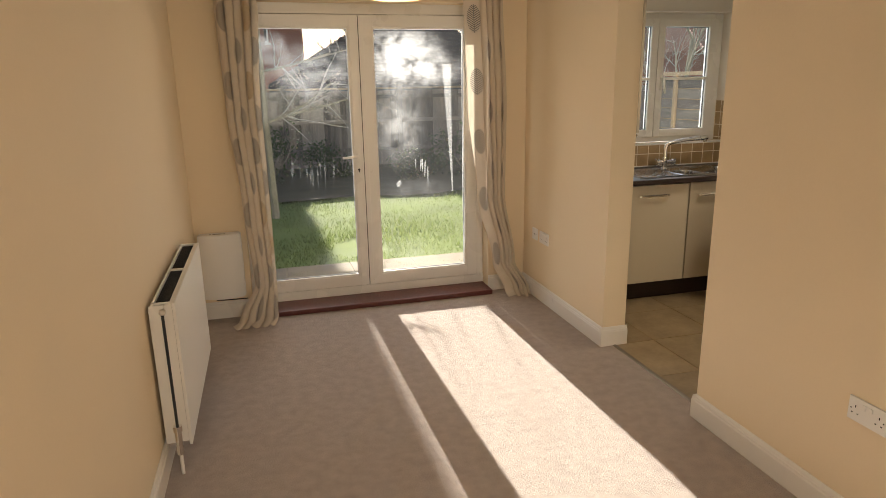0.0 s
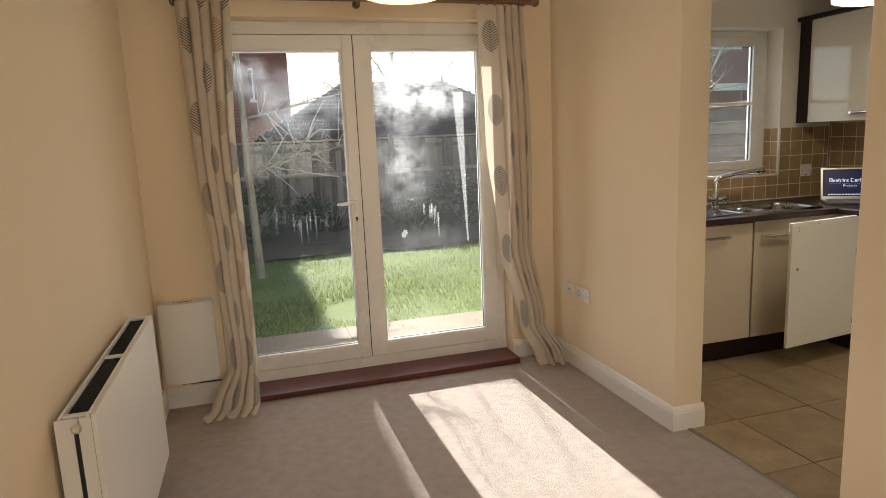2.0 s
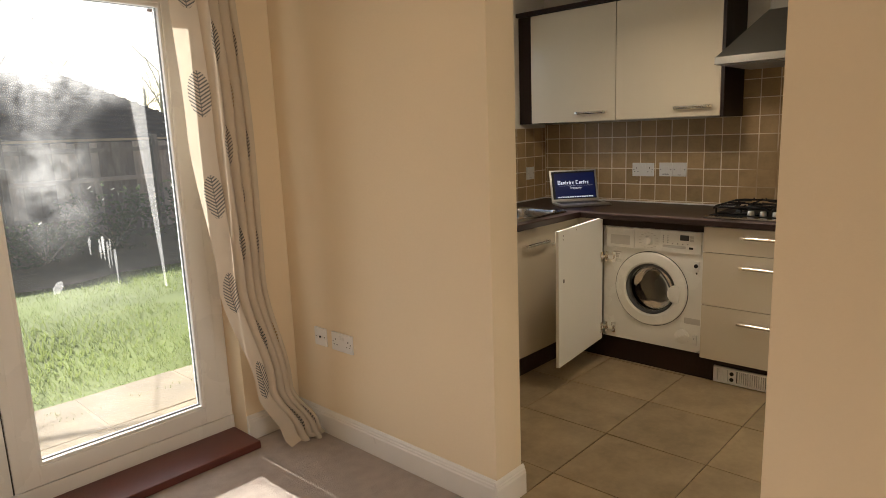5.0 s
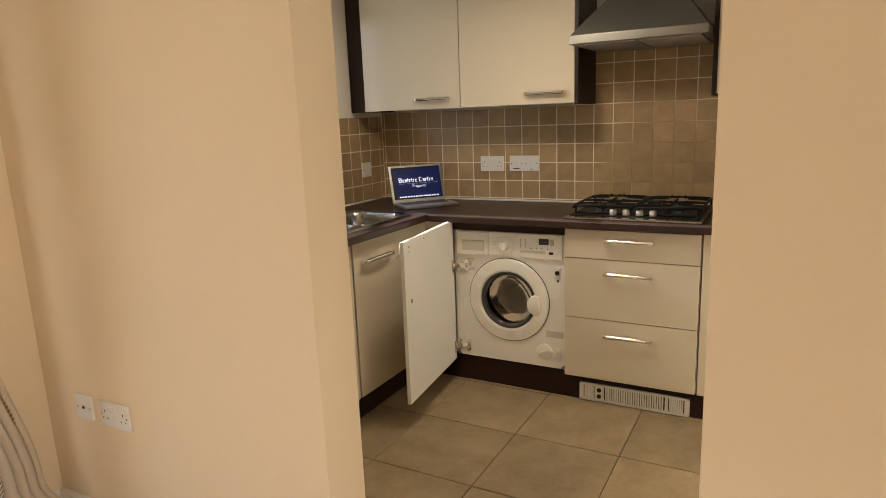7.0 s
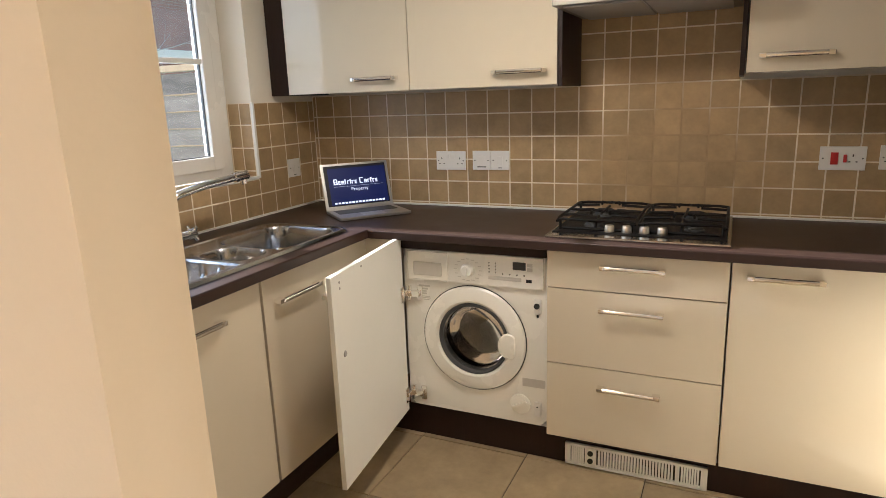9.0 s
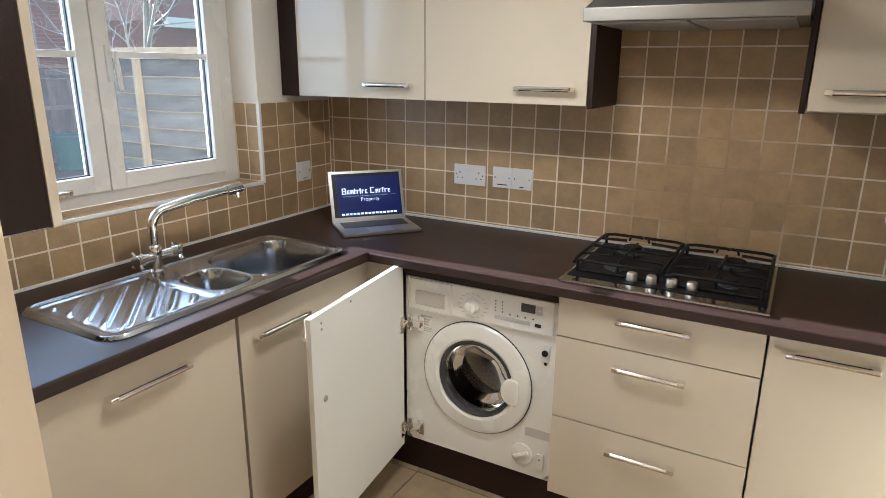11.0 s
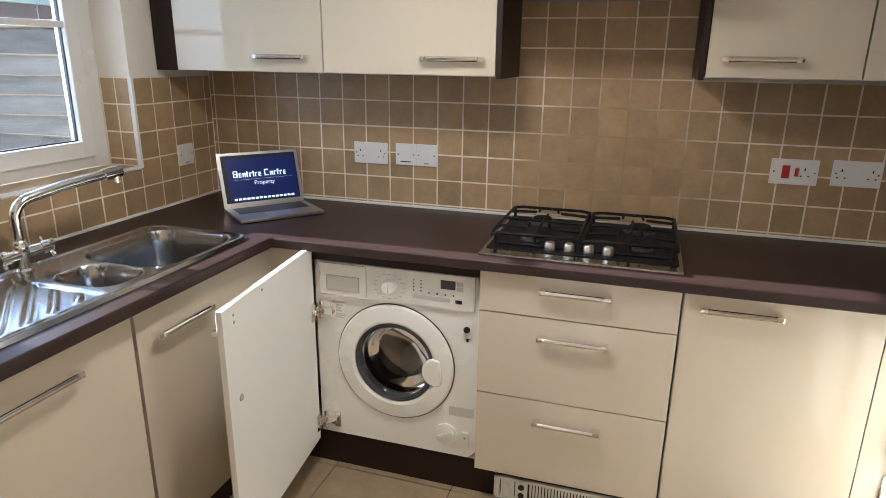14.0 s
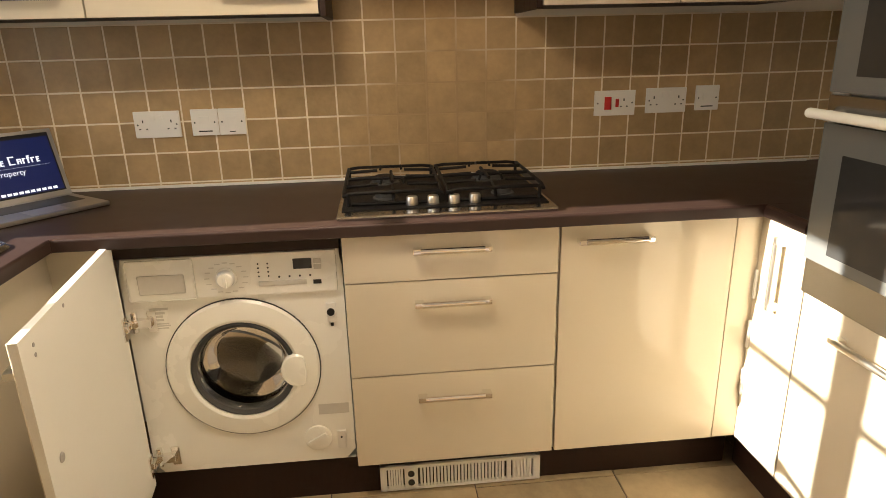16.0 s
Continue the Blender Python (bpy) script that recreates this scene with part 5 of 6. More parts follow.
HOBW = face_matrix((KX - 0.008, 0, 0), (0, -1, 0), (0, 0, 1))       # local x = -y
GARW = face_matrix((0, GY - 0.008, 0), (1, 0, 0), (0, 0, 1))
PIERW = face_matrix((PX0, 0, 0), (0, -1, 0), (0, 0, 1))
plate("double_socket", "white double socket on brown tiles", -4.300, 1.118, 0.146, 0.086, "double", HOBW)
plate("fused_switch", "white fused switch on brown tiles", -4.148, 1.120, 0.086, 0.086, "fcu", HOBW)
plate("wall_switch", "white appliance switch on brown tiles", -4.060, 1.120, 0.086, 0.086, "single", HOBW)
plate("cooker_switch", "white cooker switch plate with red rockers", -2.748, 1.138, 0.146, 0.086, "cooker", HOBW)
plate("double_socket", "white double socket on brown tiles", -2.562, 1.142, 0.146, 0.086, "double", HOBW)
plate("fused_switch", "white fused switch on brown tiles", -2.411, 1.146, 0.086, 0.086, "fcu", HOBW)
plate("wall_switch", "white switch plate on tiles beside the window", 7.128, 1.098, 0.086, 0.086, "single", GARW)
plate("aerial_socket", "white aerial socket on a cream wall", -4.828, 0.482, 0.086, 0.086, "aerial", PIERW)
plate("double_socket", "white double socket on a cream wall", -4.668, 0.482, 0.146, 0.086, "double", PIERW)
plate("double_socket", "white double socket above the skirting", -2.035, 0.470, 0.146, 0.086, "double", PIERW)

# ---------------------------------------------------------------- laptop
lp = thing("laptop", (7.05, 4.58, WT), "open silver laptop with a lit dark blue screen", "laptop")
c0, c1 = Vector((6.845, 4.607, WT + 0.002)), Vector((7.095, 4.400, WT + 0.002))
ux = (c1 - c0).normalized()                 # along the front edge
vy = Vector((-ux.y, ux.x, 0))               # towards the hinge
W_, D_ = 0.325, 0.222
mb = Matrix((ux, vy, Vector((0, 0, 1)))).transposed().to_4x4()
mb.translation = c0
part("base", box(0, W_, 0, D_, 0.0, 0.013, bev=0.004, m=mb), ALU, lp)
part("keyboard", box(0.025, W_ - 0.025, 0.095, D_ - 0.025, 0.0128, 0.0136, m=mb), BLACK, lp, "black keys")
part("trackpad", box(0.11, W_ - 0.11, 0.012, 0.085, 0.0128, 0.0133, m=mb), SATIN, lp)
ms = mb @ Matrix.Translation((0, D_ - 0.004, 0.012)) @ pose(0, 0, 0, 73, 0, 0)
part("lid", box(0, W_, 0, 0.215, -0.007, 0.0, bev=0.003, m=ms), ALU, lp)
part("bezel", box(0.013, W_ - 0.013, 0.017, 0.204, 0.0002, 0.0006, m=ms), BLACK, lp, "thin black screen border")
part("screen", box(0.030, W_ - 0.018, 0.022, 0.192, 0.0006, 0.0009, m=ms), SCREEN, lp, "lit dark blue screen")
bm = bmesh.new()
x = 0.052
# stems and crossbars that stand for two bold serif words
for k, w in enumerate((0.0215, 0.0145, 0.0155, 0.0105, 0.0135, 0.0080, 0.0140, 0.0145, -0.009, 0.0225, 0.0150, 0.0135, 0.0105, 0.0145, 0.0130)):
    if w > 0:
        h = 0.026 if k in (0, 9) else 0.023 if k in (3, 5, 12) else 0.0165
        e = w * 0.86
        bx(bm, x, x + min(0.0048, e), 0.116, 0.116 + h, 0.0010, 0.0014, m=ms)
        if k in (0, 1, 7, 9, 14):
            bx(bm, x + 0.004, x + e * 0.9, 0.116, 0.1195, 0.0010, 0.0014, m=ms)
        if k not in (3, 5):
            bx(bm, x + 0.004, x + e * 0.9, 0.116 + h - 0.0035, 0.116 + h, 0.0010, 0.0014, m=ms)
        if k in (0, 1, 2, 7, 10, 14):
            bx(bm, x + 0.004, x + e * 0.85, 0.116 + h * 0.46, 0.116 + h * 0.46 + 0.003, 0.0010, 0.0014, m=ms)
        if k in (0, 2, 10):
            bx(bm, x + e * 0.7, x + e, 0.116, 0.116 + h * 0.9, 0.0010, 0.0014, m=ms)
        if k in (3, 5, 12):
            bx(bm, x - 0.002, x + e * 0.9, 0.1295, 0.1325, 0.0010, 0.0014, m=ms)
    x += abs(w) * 1.03
bx(bm, 0.052, 0.290, 0.106, 0.1065, 0.0010, 0.0012, m=ms)
pieces("letter_shape", bm, SCREENTXT, lp, "bold white lettering shape")
bm = bmesh.new()
for k in range(15):
    bx(bm, 0.044 + k * 0.0165, 0.056 + k * 0.0165, 0.026, 0.034, 0.0010, 0.0013, m=ms)
pieces("icon", bm, SCREENTXT, lp, "small bright icon")
fc_ = bpy.data.curves.new("property_word", "FONT")
fc_.body, fc_.size, fc_.align_x = "Property", 0.023, "CENTER"
tmp = new("tmp_word", fc_)
deps = bpy.context.evaluated_depsgraph_get()
word = bpy.data.meshes.new_from_object(tmp.evaluated_get(deps))
bpy.data.objects.remove(tmp)
bm = bmesh.new()
bm.from_mesh(word)
bmesh.ops.transform(bm, matrix=ms @ Matrix.Translation((W_ / 2 + 0.010, 0.084, 0.0013)), verts=bm.verts)
part("screen_word", bm, SCREENTXT, lp, "the word Property in white", smooth=False)

# ---------------------------------------------------------------- living room
rad = thing("radiator", (2.76, 3.71, 0.1), "white double panel radiator with top grille and valve", "radiator")
RY0, RY1, RZ0, RZ1 = 3.175, 4.245, 0.105, 0.745
bm = bmesh.new()
bx(bm, 2.793, 2.806, RY0, RY1, RZ0, RZ1, bev=0.005)
part("front_panel", bm, RADW, rad)
part("back_panel", box(2.704, 2.715, RY0 + 0.01, RY1 - 0.01, RZ0 + 0.01, RZ1 - 0.02, bev=0.004), RADW, rad)
for y in (RY0, RY1 - 0.003):
    part("side_panel", ring_bm(box(2.704, 2.748, y, y + 0.003, RZ0 + 0.02, RZ1 - 0.006, bev=0.001), box(2.760, 2.793, y, y + 0.003, RZ0 + 0.02, RZ1 - 0.006, bev=0.001), box(2.745, 2.765, y, y + 0.003, RZ1 - 0.05, RZ1 - 0.006, bev=0.001)), RADW, rad)
bm = bmesh.new()
bx(bm, 2.712, 2.722, RY0 + 0.002, RY1 - 0.002, RZ1 - 0.02, RZ1 - 0.002, bev=0.002)
bx(bm, 2.782, 2.792, RY0 + 0.002, RY1 - 0.002, RZ1 - 0.02, RZ1 - 0.002, bev=0.002)
for k in range(3):
    y = RY0 + 0.02 + (RY1 - RY0 - 0.04) * k / 2
    bx(bm, 2.716, 2.790, y - 0.008, y + 0.008, RZ1 - 0.010, RZ1 - 0.001, bev=0.001)
part("top_grille", bm, RADW, rad)
# fins take a dark colour that stands in for shade inside the grille
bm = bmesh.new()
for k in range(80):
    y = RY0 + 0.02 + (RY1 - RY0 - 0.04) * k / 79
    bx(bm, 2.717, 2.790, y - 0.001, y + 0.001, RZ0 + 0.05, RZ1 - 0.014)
pieces("convector_fin", bm, RUBBER, rad, "convector fin, coloured dark for the shade inside")
bm = bmesh.new()
lathe(bm, [(0, 0.010), (0.009, 0.010), (0.014, 0.004), (0.014, 0)], (2.756, RY0 - 0.001, RZ1 - 0.035), (0, -1, 0), 14)
part("end_plug", bm, SATIN, rad, "round metal bleed plug")
bm = bmesh.new()
rod(bm, (2.762, RY0 + 0.01, 0.145), (2.762, RY0 - 0.045, 0.145), 0.010, 12)
rod(bm, (2.762, RY0 - 0.045, 0.095), (2.762, RY0 - 0.045, 0.200), 0.014, 14)
rod(bm, (2.762, RY0 - 0.045, 0.200), (2.762, RY0 - 0.045, 0.225), 0.018, 14)
part("valve", bm, CHROME, rad, "chrome lockshield valve")
bm = bmesh.new()
tube(bm, [(2.762, RY0 - 0.045, 0.10), (2.762, RY0 - 0.045, 0.05), (2.762, RY0 - 0.045, 0.0)], 0.0075, seg=10)
part("pipe", bm, GLOSSW, rad, "white painted pipe")
for y in (RY0 + 0.15, RY1 - 0.15):
    part("bracket", box(LX, 2.704, y - 0.015, y + 0.015, 0.25, 0.65), RADW, rad)

ht = thing("wall_heater", (2.835, 5.02, 0.165), "white wall heater with a bowed front and top slots", "heater")
bm = bmesh.new()
hx0_, hx1_ = 2.715, 2.995
front = [(hx0_ + (hx1_ - hx0_) * k / 14, 4.985 - 0.035 * math.sin(math.pi * k / 14)) for k in range(15)]
prism(bm, [(hx0_, GY), *front, (hx1_, GY)], "z", 0.168, 0.618)
bmesh.ops.bevel(bm, geom=[e for e in bm.edges if abs(e.verts[0].co.z - e.verts[1].co.z) < 1e-5], offset=0.008, segments=2, affect="EDGES")
part("case", bm, WHITEPL, ht)
bm = bmesh.new()
for a, b in ((2.795, 2.805), (2.815, 2.875), (2.885, 2.895)):
    bx(bm, a, b, 4.998, 5.008, 0.6175, 0.6195)
pieces("top_slot", bm, BLACK, ht, "dark air slot")
bm = bmesh.new()
rod(bm, (2.80, 5.03, 0.168), (2.80, 5.03, 0.14), 0.008, 10)
tube(bm, [(2.80, 5.03, 0.145), (2.80, 5.05, 0.135), (2.84, 5.055, 0.13), (3.0, 5.054, 0.128)], 0.004, seg=6)
part("cable", bm, BLACK, ht, "short dark cable")


# curtains
def curtain(name, rows, seedv, label, flat, folds, amp0):
    """rows: (z, left x, right x, y). The cloth hangs flat over the first share of its width and in deep folds beyond."""
    rnd = random.Random(seedv)
    NU, NV = 150, 76
    t = thing(name, (0.5 * (rows[0][1] + rows[0][2]), rows[0][3], 0), label, "curtain", "curtains")
    bm = bmesh.new()
    uvl = bm.loops.layers.uv.new("cloth")
    ph = [rnd.uniform(0, 6.28) for _ in range(4)]
    g = []
    for j in range(NV + 1):
        z = rows[0][0] + (rows[-1][0] - rows[0][0]) * j / NV
        for a, b in zip(rows, rows[1:]):
            if b[0] <= z <= a[0]:
                break
        f = smooth01((a[0] - z) / (a[0] - b[0])) if a[0] > b[0] else 0
        x0, x1, y = (a[k] + (b[k] - a[k]) * f for k in (1, 2, 3))
        w = x1 - x0
        col = []
        for i in range(NU + 1):
            s = i / NU
            q = max(0.0, (s - flat) / (1 - flat))
            wob = q + 0.03 * math.sin(5 * q + ph[0] + 1.1 * z) * q + 0.015 * math.sin(9 * q + ph[1] - 0.7 * z) * q
            amp = amp0 * smooth01(q / 0.12) * (0.8 + 0.25 * math.sin(6.2 * q + ph[2])) * (0.85 + 0.15 * math.sin(2.0 * z + ph[3]))
            ang = 2 * math.pi * folds * wob
            x = x0 + w * s - 0.007 * math.sin(ang) + 0.003 * math.sin(0.5 * ang + ph[1]) * min(1, w / 0.2) * smooth01(q / 0.12)
            yy = y + amp * (0.75 - 1.75 * abs(math.sin(ang / 2)) ** 0.7) + 0.014 * math.sin(2.6 * s + 1.3 * z + ph[3]) - 0.02 * (1 - q) * smooth01(1 - s / max(flat, 0.05)) * (flat > 0.1)
            zz = z + (0.02 * math.sin(ang * 0.5 + ph[0]) if j == NV else 0)
            col.append((x, yy, max(zz, 0.006)))
        g.append(col)
    run, along = [0.0], g[NV // 2]
    for p, q in zip(along, along[1:]):
        run.append(run[-1] + (Vector(q) - Vector(p)).length)
    vs = [[bm.verts.new(p) for p in col] for col in g]
    for j in range(NV):
        for i in range(NU):
            ids = ((j, i), (j, i + 1), (j + 1, i + 1), (j + 1, i))
            fc = bm.faces.new([vs[a][b] for a, b in ids])
            for lp_, (a, b) in zip(fc.loops, ids):
                lp_[uvl].uv = (run[b] + 10.0, g[a][b][2] + 1.14)
    part("cloth", bm, CLOTH, t)
    bm = bmesh.new()
    for k in range(6):
        x = rows[0][1] + (rows[0][2] - rows[0][1]) * (k + 0.5) / 6
        pts = [(x, POLEY + 0.021 * math.cos(a), POLEZ + 0.021 * math.sin(a)) for a in [2 * math.pi * q / 14 for q in range(14)]]
        tube(bm, pts, 0.0035, seg=6, closed=True)
    pieces("curtain_ring", bm, POLE, t, "brown curtain ring")
    return t


POLEY, POLEZ = 4.965, 2.205
curtain("curtain", [(2.180, 2.97, 3.235, 4.965), (1.45, 2.985, 3.20, 4.96), (0.80, 3.03, 3.205, 4.94), (0.28, 3.065, 3.205, 4.90), (0.05, 2.95, 3.20, 4.83), (0.006, 2.90, 3.17, 4.79)], 3, "cream leaf-print curtain pooled on the carpet beside the heater", 0.0, 4.6, 0.042)
curtain("curtain", [(2.180, 4.585, 4.875, 4.965), (1.45, 4.615, 4.90, 4.96), (0.80, 4.68, 4.885, 4.95), (0.28, 4.79, 4.955, 4.91), (0.05, 4.87, 5.06, 4.86), (0.006, 4.89, 5.065, 4.83)], 12, "cream leaf-print curtain pooled on the carpet beside the pier", 0.42, 3.6, 0.042)
pole = thing("curtain_pole", (3.91, POLEY, POLEZ), "brown wooden curtain pole with round finials", "curtain pole")
bm = bmesh.new()
rod(bm, (2.90, POLEY, POLEZ), (4.925, POLEY, POLEZ), 0.014, 16)
part("pole", bm, POLE, pole)
for x, s in ((2.90, -1), (4.925, 1)):
    bm = bmesh.new()
    lathe(bm, [(0.014, 0), (0.018, 0.006), (0.012, 0.012), (0.024, 0.028), (0.026, 0.038), (0.018, 0.054), (0, 0.06)], (x, POLEY, POLEZ), (s, 0, 0), 16)
    part("finial", bm, POLE, pole)
for x in (2.96, 3.91, 4.89):
    bm = bmesh.new()
    rod(bm, (x, GY, POLEZ - 0.012), (x, POLEY, POLEZ - 0.014), 0.008, 10)
    rod(bm, (x, GY, POLEZ - 0.012), (x, GY - 0.01, POLEZ - 0.012), 0.022, 14)
    part("bracket", bm, POLE, pole)

# pendant lamp
pd = thing("pendant_lamp", (3.945, 4.05, 2.02), "round cream fabric pendant lamp, lit", "pendant lamp")
bm = bmesh.new()
lathe(bm, [(0.150, 0.0), (0.190, 0.012), (0.192, 0.05), (0.180, 0.18), (0.060, 0.192), (0.060, 0.187), (0.176, 0.175), (0.188, 0.05), (0.186, 0.014), (0.150, 0.004)], (3.945, 4.05, 2.020), (0, 0, 1), 40, closed=True)
part("shade", bm, SHADE, pd)
bm = bmesh.new()
lathe(bm, [(0, 0), (0.03, 0.01), (0.034, 0.03), (0.02, 0.06), (0.014, 0.08), (0, 0.08)], (3.945, 4.05, 2.06), (0, 0, 1), 20)
part("bulb", bm, SHADE, pd)
bm = bmesh.new()
rod(bm, (3.945, 4.05, 2.14), (3.945, 4.05, H - 0.02), 0.004, 8)
lathe(bm, [(0, 0), (0.04, 0), (0.045, -0.02), (0, -0.022)], (3.945, 4.05, H), (0, 0, 1), 20)
bx(bm, 3.77, 4.12, 4.047, 4.053, 2.17, 2.176)
part("flex", bm, WHITEPL, pd)
kpd = copy_thing(pd, pose(6.22, 3.82, 2.00))
for o in kpd.children_recursive:
    if o.name.startswith(("shade", "bulb")):
        o.data = o.data.copy()
        o.data.materials[0] = KSHADE
kpd["label"] = "round cream fabric pendant lamp over the kitchen, lit"
klamp = new("kitchen_pendant_light", bpy.data.lights.new("kitchen_pendant_light", "AREA"))
klamp.data.shape, klamp.data.size = "DISK", 0.28
klamp.data.energy, klamp.data.color = 1.8, (1.0, 0.84, 0.64)
klamp.location = (6.22, 3.82, 1.996)
lamp = new("pendant_light", bpy.data.lights.new("pendant_light", "POINT"))
lamp.data.energy, lamp.data.color, lamp.data.shadow_soft_size = 0.4, (1.0, 0.74, 0.46), 0.06
lamp.location = (3.945, 4.05, 2.05)

# ---------------------------------------------------------------- garden and distance
GZ = -0.15
bm = bmesh.new()
xs = [-1500, -60, -20] + [-8 + 0.8 * k for k in range(36)] + [40, 100, 1500]
ys = [-1500, -60, 5.36] + [5.36 + 0.6 * k for k in range(1, 30)] + [40, 100, 1500]
gv = [[bm.verts.new((x, y, GZ + (0.03 * noise.noise((x * 0.7, y * 0.7, 1.0)) if 6.5 < y < 14 else 0) - (0.001 if y > 60 else 0))) for y in ys] for x in xs]
for i in range(len(xs) - 1):
    for j in range(len(ys) - 1):
        bm.faces.new((gv[i][j], gv[i + 1][j], gv[i + 1][j + 1], gv[i][j + 1]))
solid("ground", bm, LAWN, "rough lawn with worn soil patches", "lawn")
bed = bmesh.new()
bed_v = []
for k in range(30):
    x = -2 + 14 * k / 29
    bed_v.append((bed.verts.new((x, 10.4 + 0.25 * noise.noise((x, 0, 4)), GZ + 0.035)), bed.verts.new((x, 14.3, GZ + 0.05))))
for p, q in zip(bed_v, bed_v[1:]):
    bed.faces.new((p[0], q[0], q[1], p[1]))
solid("soil_bed", bed, SOIL, "dark planting bed in front of the fence", "soil")
rnd = random.Random(5)
# grass: one sheet of single blades
verts, faces = [], []
for _ in range(30000):
    y = 6.25 + 4.4 * rnd.random() ** 1.3
    x = 2.2 + 6.0 * rnd.random()
    if noise.noise((x * 1.1, y * 1.1, 3.0)) < -0.28 or (y < 6.62 and noise.noise((x * 2.5, y * 2.5, 8.0)) < 0.05):
        continue
    h, a = rnd.uniform(0.018, 0.045), rnd.uniform(0, 6.28)
    w = rnd.uniform(0.004, 0.008)
    dx, dy = math.cos(a) * w, math.sin(a) * w
    lx, ly = rnd.uniform(-0.03, 0.03), rnd.uniform(-0.03, 0.03)
    k = len(verts)
    g0 = GZ + (0.035 if y < 6.58 and x < 5.71 else 0.0)
    verts += [(x - dx, y - dy, g0 - 0.02), (x + dx, y + dy, g0 - 0.02), (x + lx, y + ly, g0 + h)]
    faces.append((k, k + 1, k + 2))
me = bpy.data.meshes.new("grass")
me.from_pydata(verts, [], faces)
me.materials.append(BLADE)
tagged(new("grass", me), "short green lawn grass", "grass", "", "stuff")

pav = thing("pavement", (3.9, 5.9, GZ), "sandy stone patio slabs outside the doors", "patio", kind="structure")
part("bed", box(1.5, 5.7, 5.36, 6.55, GZ - 0.02, GZ + 0.055), SLAB, pav, "sandy joint bed")
for i in range(7):
    for j in range(2):
        lay(pav, "slab", 1.51 - 3.9 + 0.6 * i, 1.51 - 3.9 + 0.6 * i + 0.59, 5.37 - 5.9 + 0.6 * j, 5.37 - 5.9 + 0.6 * j + 0.585, lambda a, b: Matrix.Translation((a, b, 0.018)), SLAB, d=0.04, c=0.006)


# close-board fence along the bottom of the garden
FYB = 14.3
fence = thing("board_fence", (5.0, FYB, GZ), "tall weathered close-board garden fence, backlit", "fence")
x = -4.0
board = None
while x < 13.5:
    w = 0.118
    if board is None:
        bm = bmesh.new()
        prism(bm, [(-0.062, 0.0), (0.062, 0.006), (0.062, 0.018), (-0.062, 0.006)], "z", 0.02, 1.62)
        bmesh.ops.recalc_face_normals(bm, faces=bm.faces)
        board = bpy.data.meshes.new("board")
        bm.to_mesh(board)
        bm.free()
        board.materials.append(FENCE)
    ob = new("board", board)
    ob.parent = fence
    ob.location = (x - 5.0, -0.01, rnd.uniform(-0.012, 0.012))
    ob.rotation_euler = (rnd.uniform(-0.01, 0.01), 0, 0)
    x += w
for z in (0.35, 0.95, 1.45):
    part("rail", box(-4.0, 13.5, FYB - 0.055, FYB - 0.012, GZ + z, GZ + z + 0.075, bev=0.006), FENCE, fence)
for k in range(8):
    part("post", box(-3.6 + 2.4 * k, -3.5 + 2.4 * k, FYB - 0.13, FYB - 0.03, GZ, GZ + 1.74, bev=0.006), FENCE, fence)
part("cap_rail", box(-4.0, 13.5, FYB - 0.04, FYB + 0.05, GZ + 1.64, GZ + 1.68, bev=0.004), POSTW, fence)

# lap fence panel beside the kitchen window
lap = thing("lap_fence", (7.8, 6.5, GZ), "grey horizontal lap fence panel with pale posts", "fence")
LFX, LY0, LY1 = 7.80, 5.42, 7.55
for k in range(15):
    z = GZ + 0.06 + 0.112 * k
    bm = bmesh.new()
    n_ = 12
    lo_, hi_ = [], []
    for q in range(n_ + 1):
        y = LY0 + (LY1 - LY0) * q / n_
        e = 0.012 * noise.noise((y * 2.3, k * 1.7, 0))
        lo_.append((bm.verts.new((LFX - 0.020, y, z + e)), bm.verts.new((LFX - 0.006, y, z + e))))
        hi_.append((bm.verts.new((LFX + 0.004, y, z + 0.135)), bm.verts.new((LFX + 0.010, y, z + 0.135))))
    for q in range(n_):
        bm.faces.new((lo_[q][0], lo_[q + 1][0], hi_[q + 1][0], hi_[q][0]))
        bm.faces.new((lo_[q][1], lo_[q + 1][1], hi_[q + 1][1], hi_[q][1]))
        bm.faces.new((lo_[q][0], lo_[q + 1][0], lo_[q + 1][1], lo_[q][1]))
        bm.faces.new((hi_[q][0], hi_[q + 1][0], hi_[q + 1][1], hi_[q][1]))
    lb = part("lap_board", bm, LAPWOOD, lap)
    # pale lip on the waney edge, coloured as if sun catches each lap
    bm = bmesh.new()
    tube(bm, [(LFX - 0.021, LY0 + (LY1 - LY0) * q / 24, z + 0.004 + 0.012 * noise.noise(((LY0 + (LY1 - LY0) * q / 24) * 2.3, k * 1.7, 0))) for q in range(25)], [0.0045 + 0.0025 * noise.noise((q * 0.6, k * 3.1, 5)) for q in range(25)], seg=5)
    part("waney_edge", bm, POSTW, lb, "pale waney lower edge, colour stands in for sun on it")
for y in (LY0, 6.18, 7.02, LY1):
    part("batten", box(LFX - 0.058, LFX - 0.022, y - 0.022, y + 0.022, GZ, GZ + 1.80, bev=0.004), POSTW, lap, "pale vertical batten")
part("capping", box(LFX - 0.05, LFX + 0.04, LY0, LY1, GZ + 1.775, GZ + 1.815, bev=0.004), POSTW, lap, "pale capping rail")


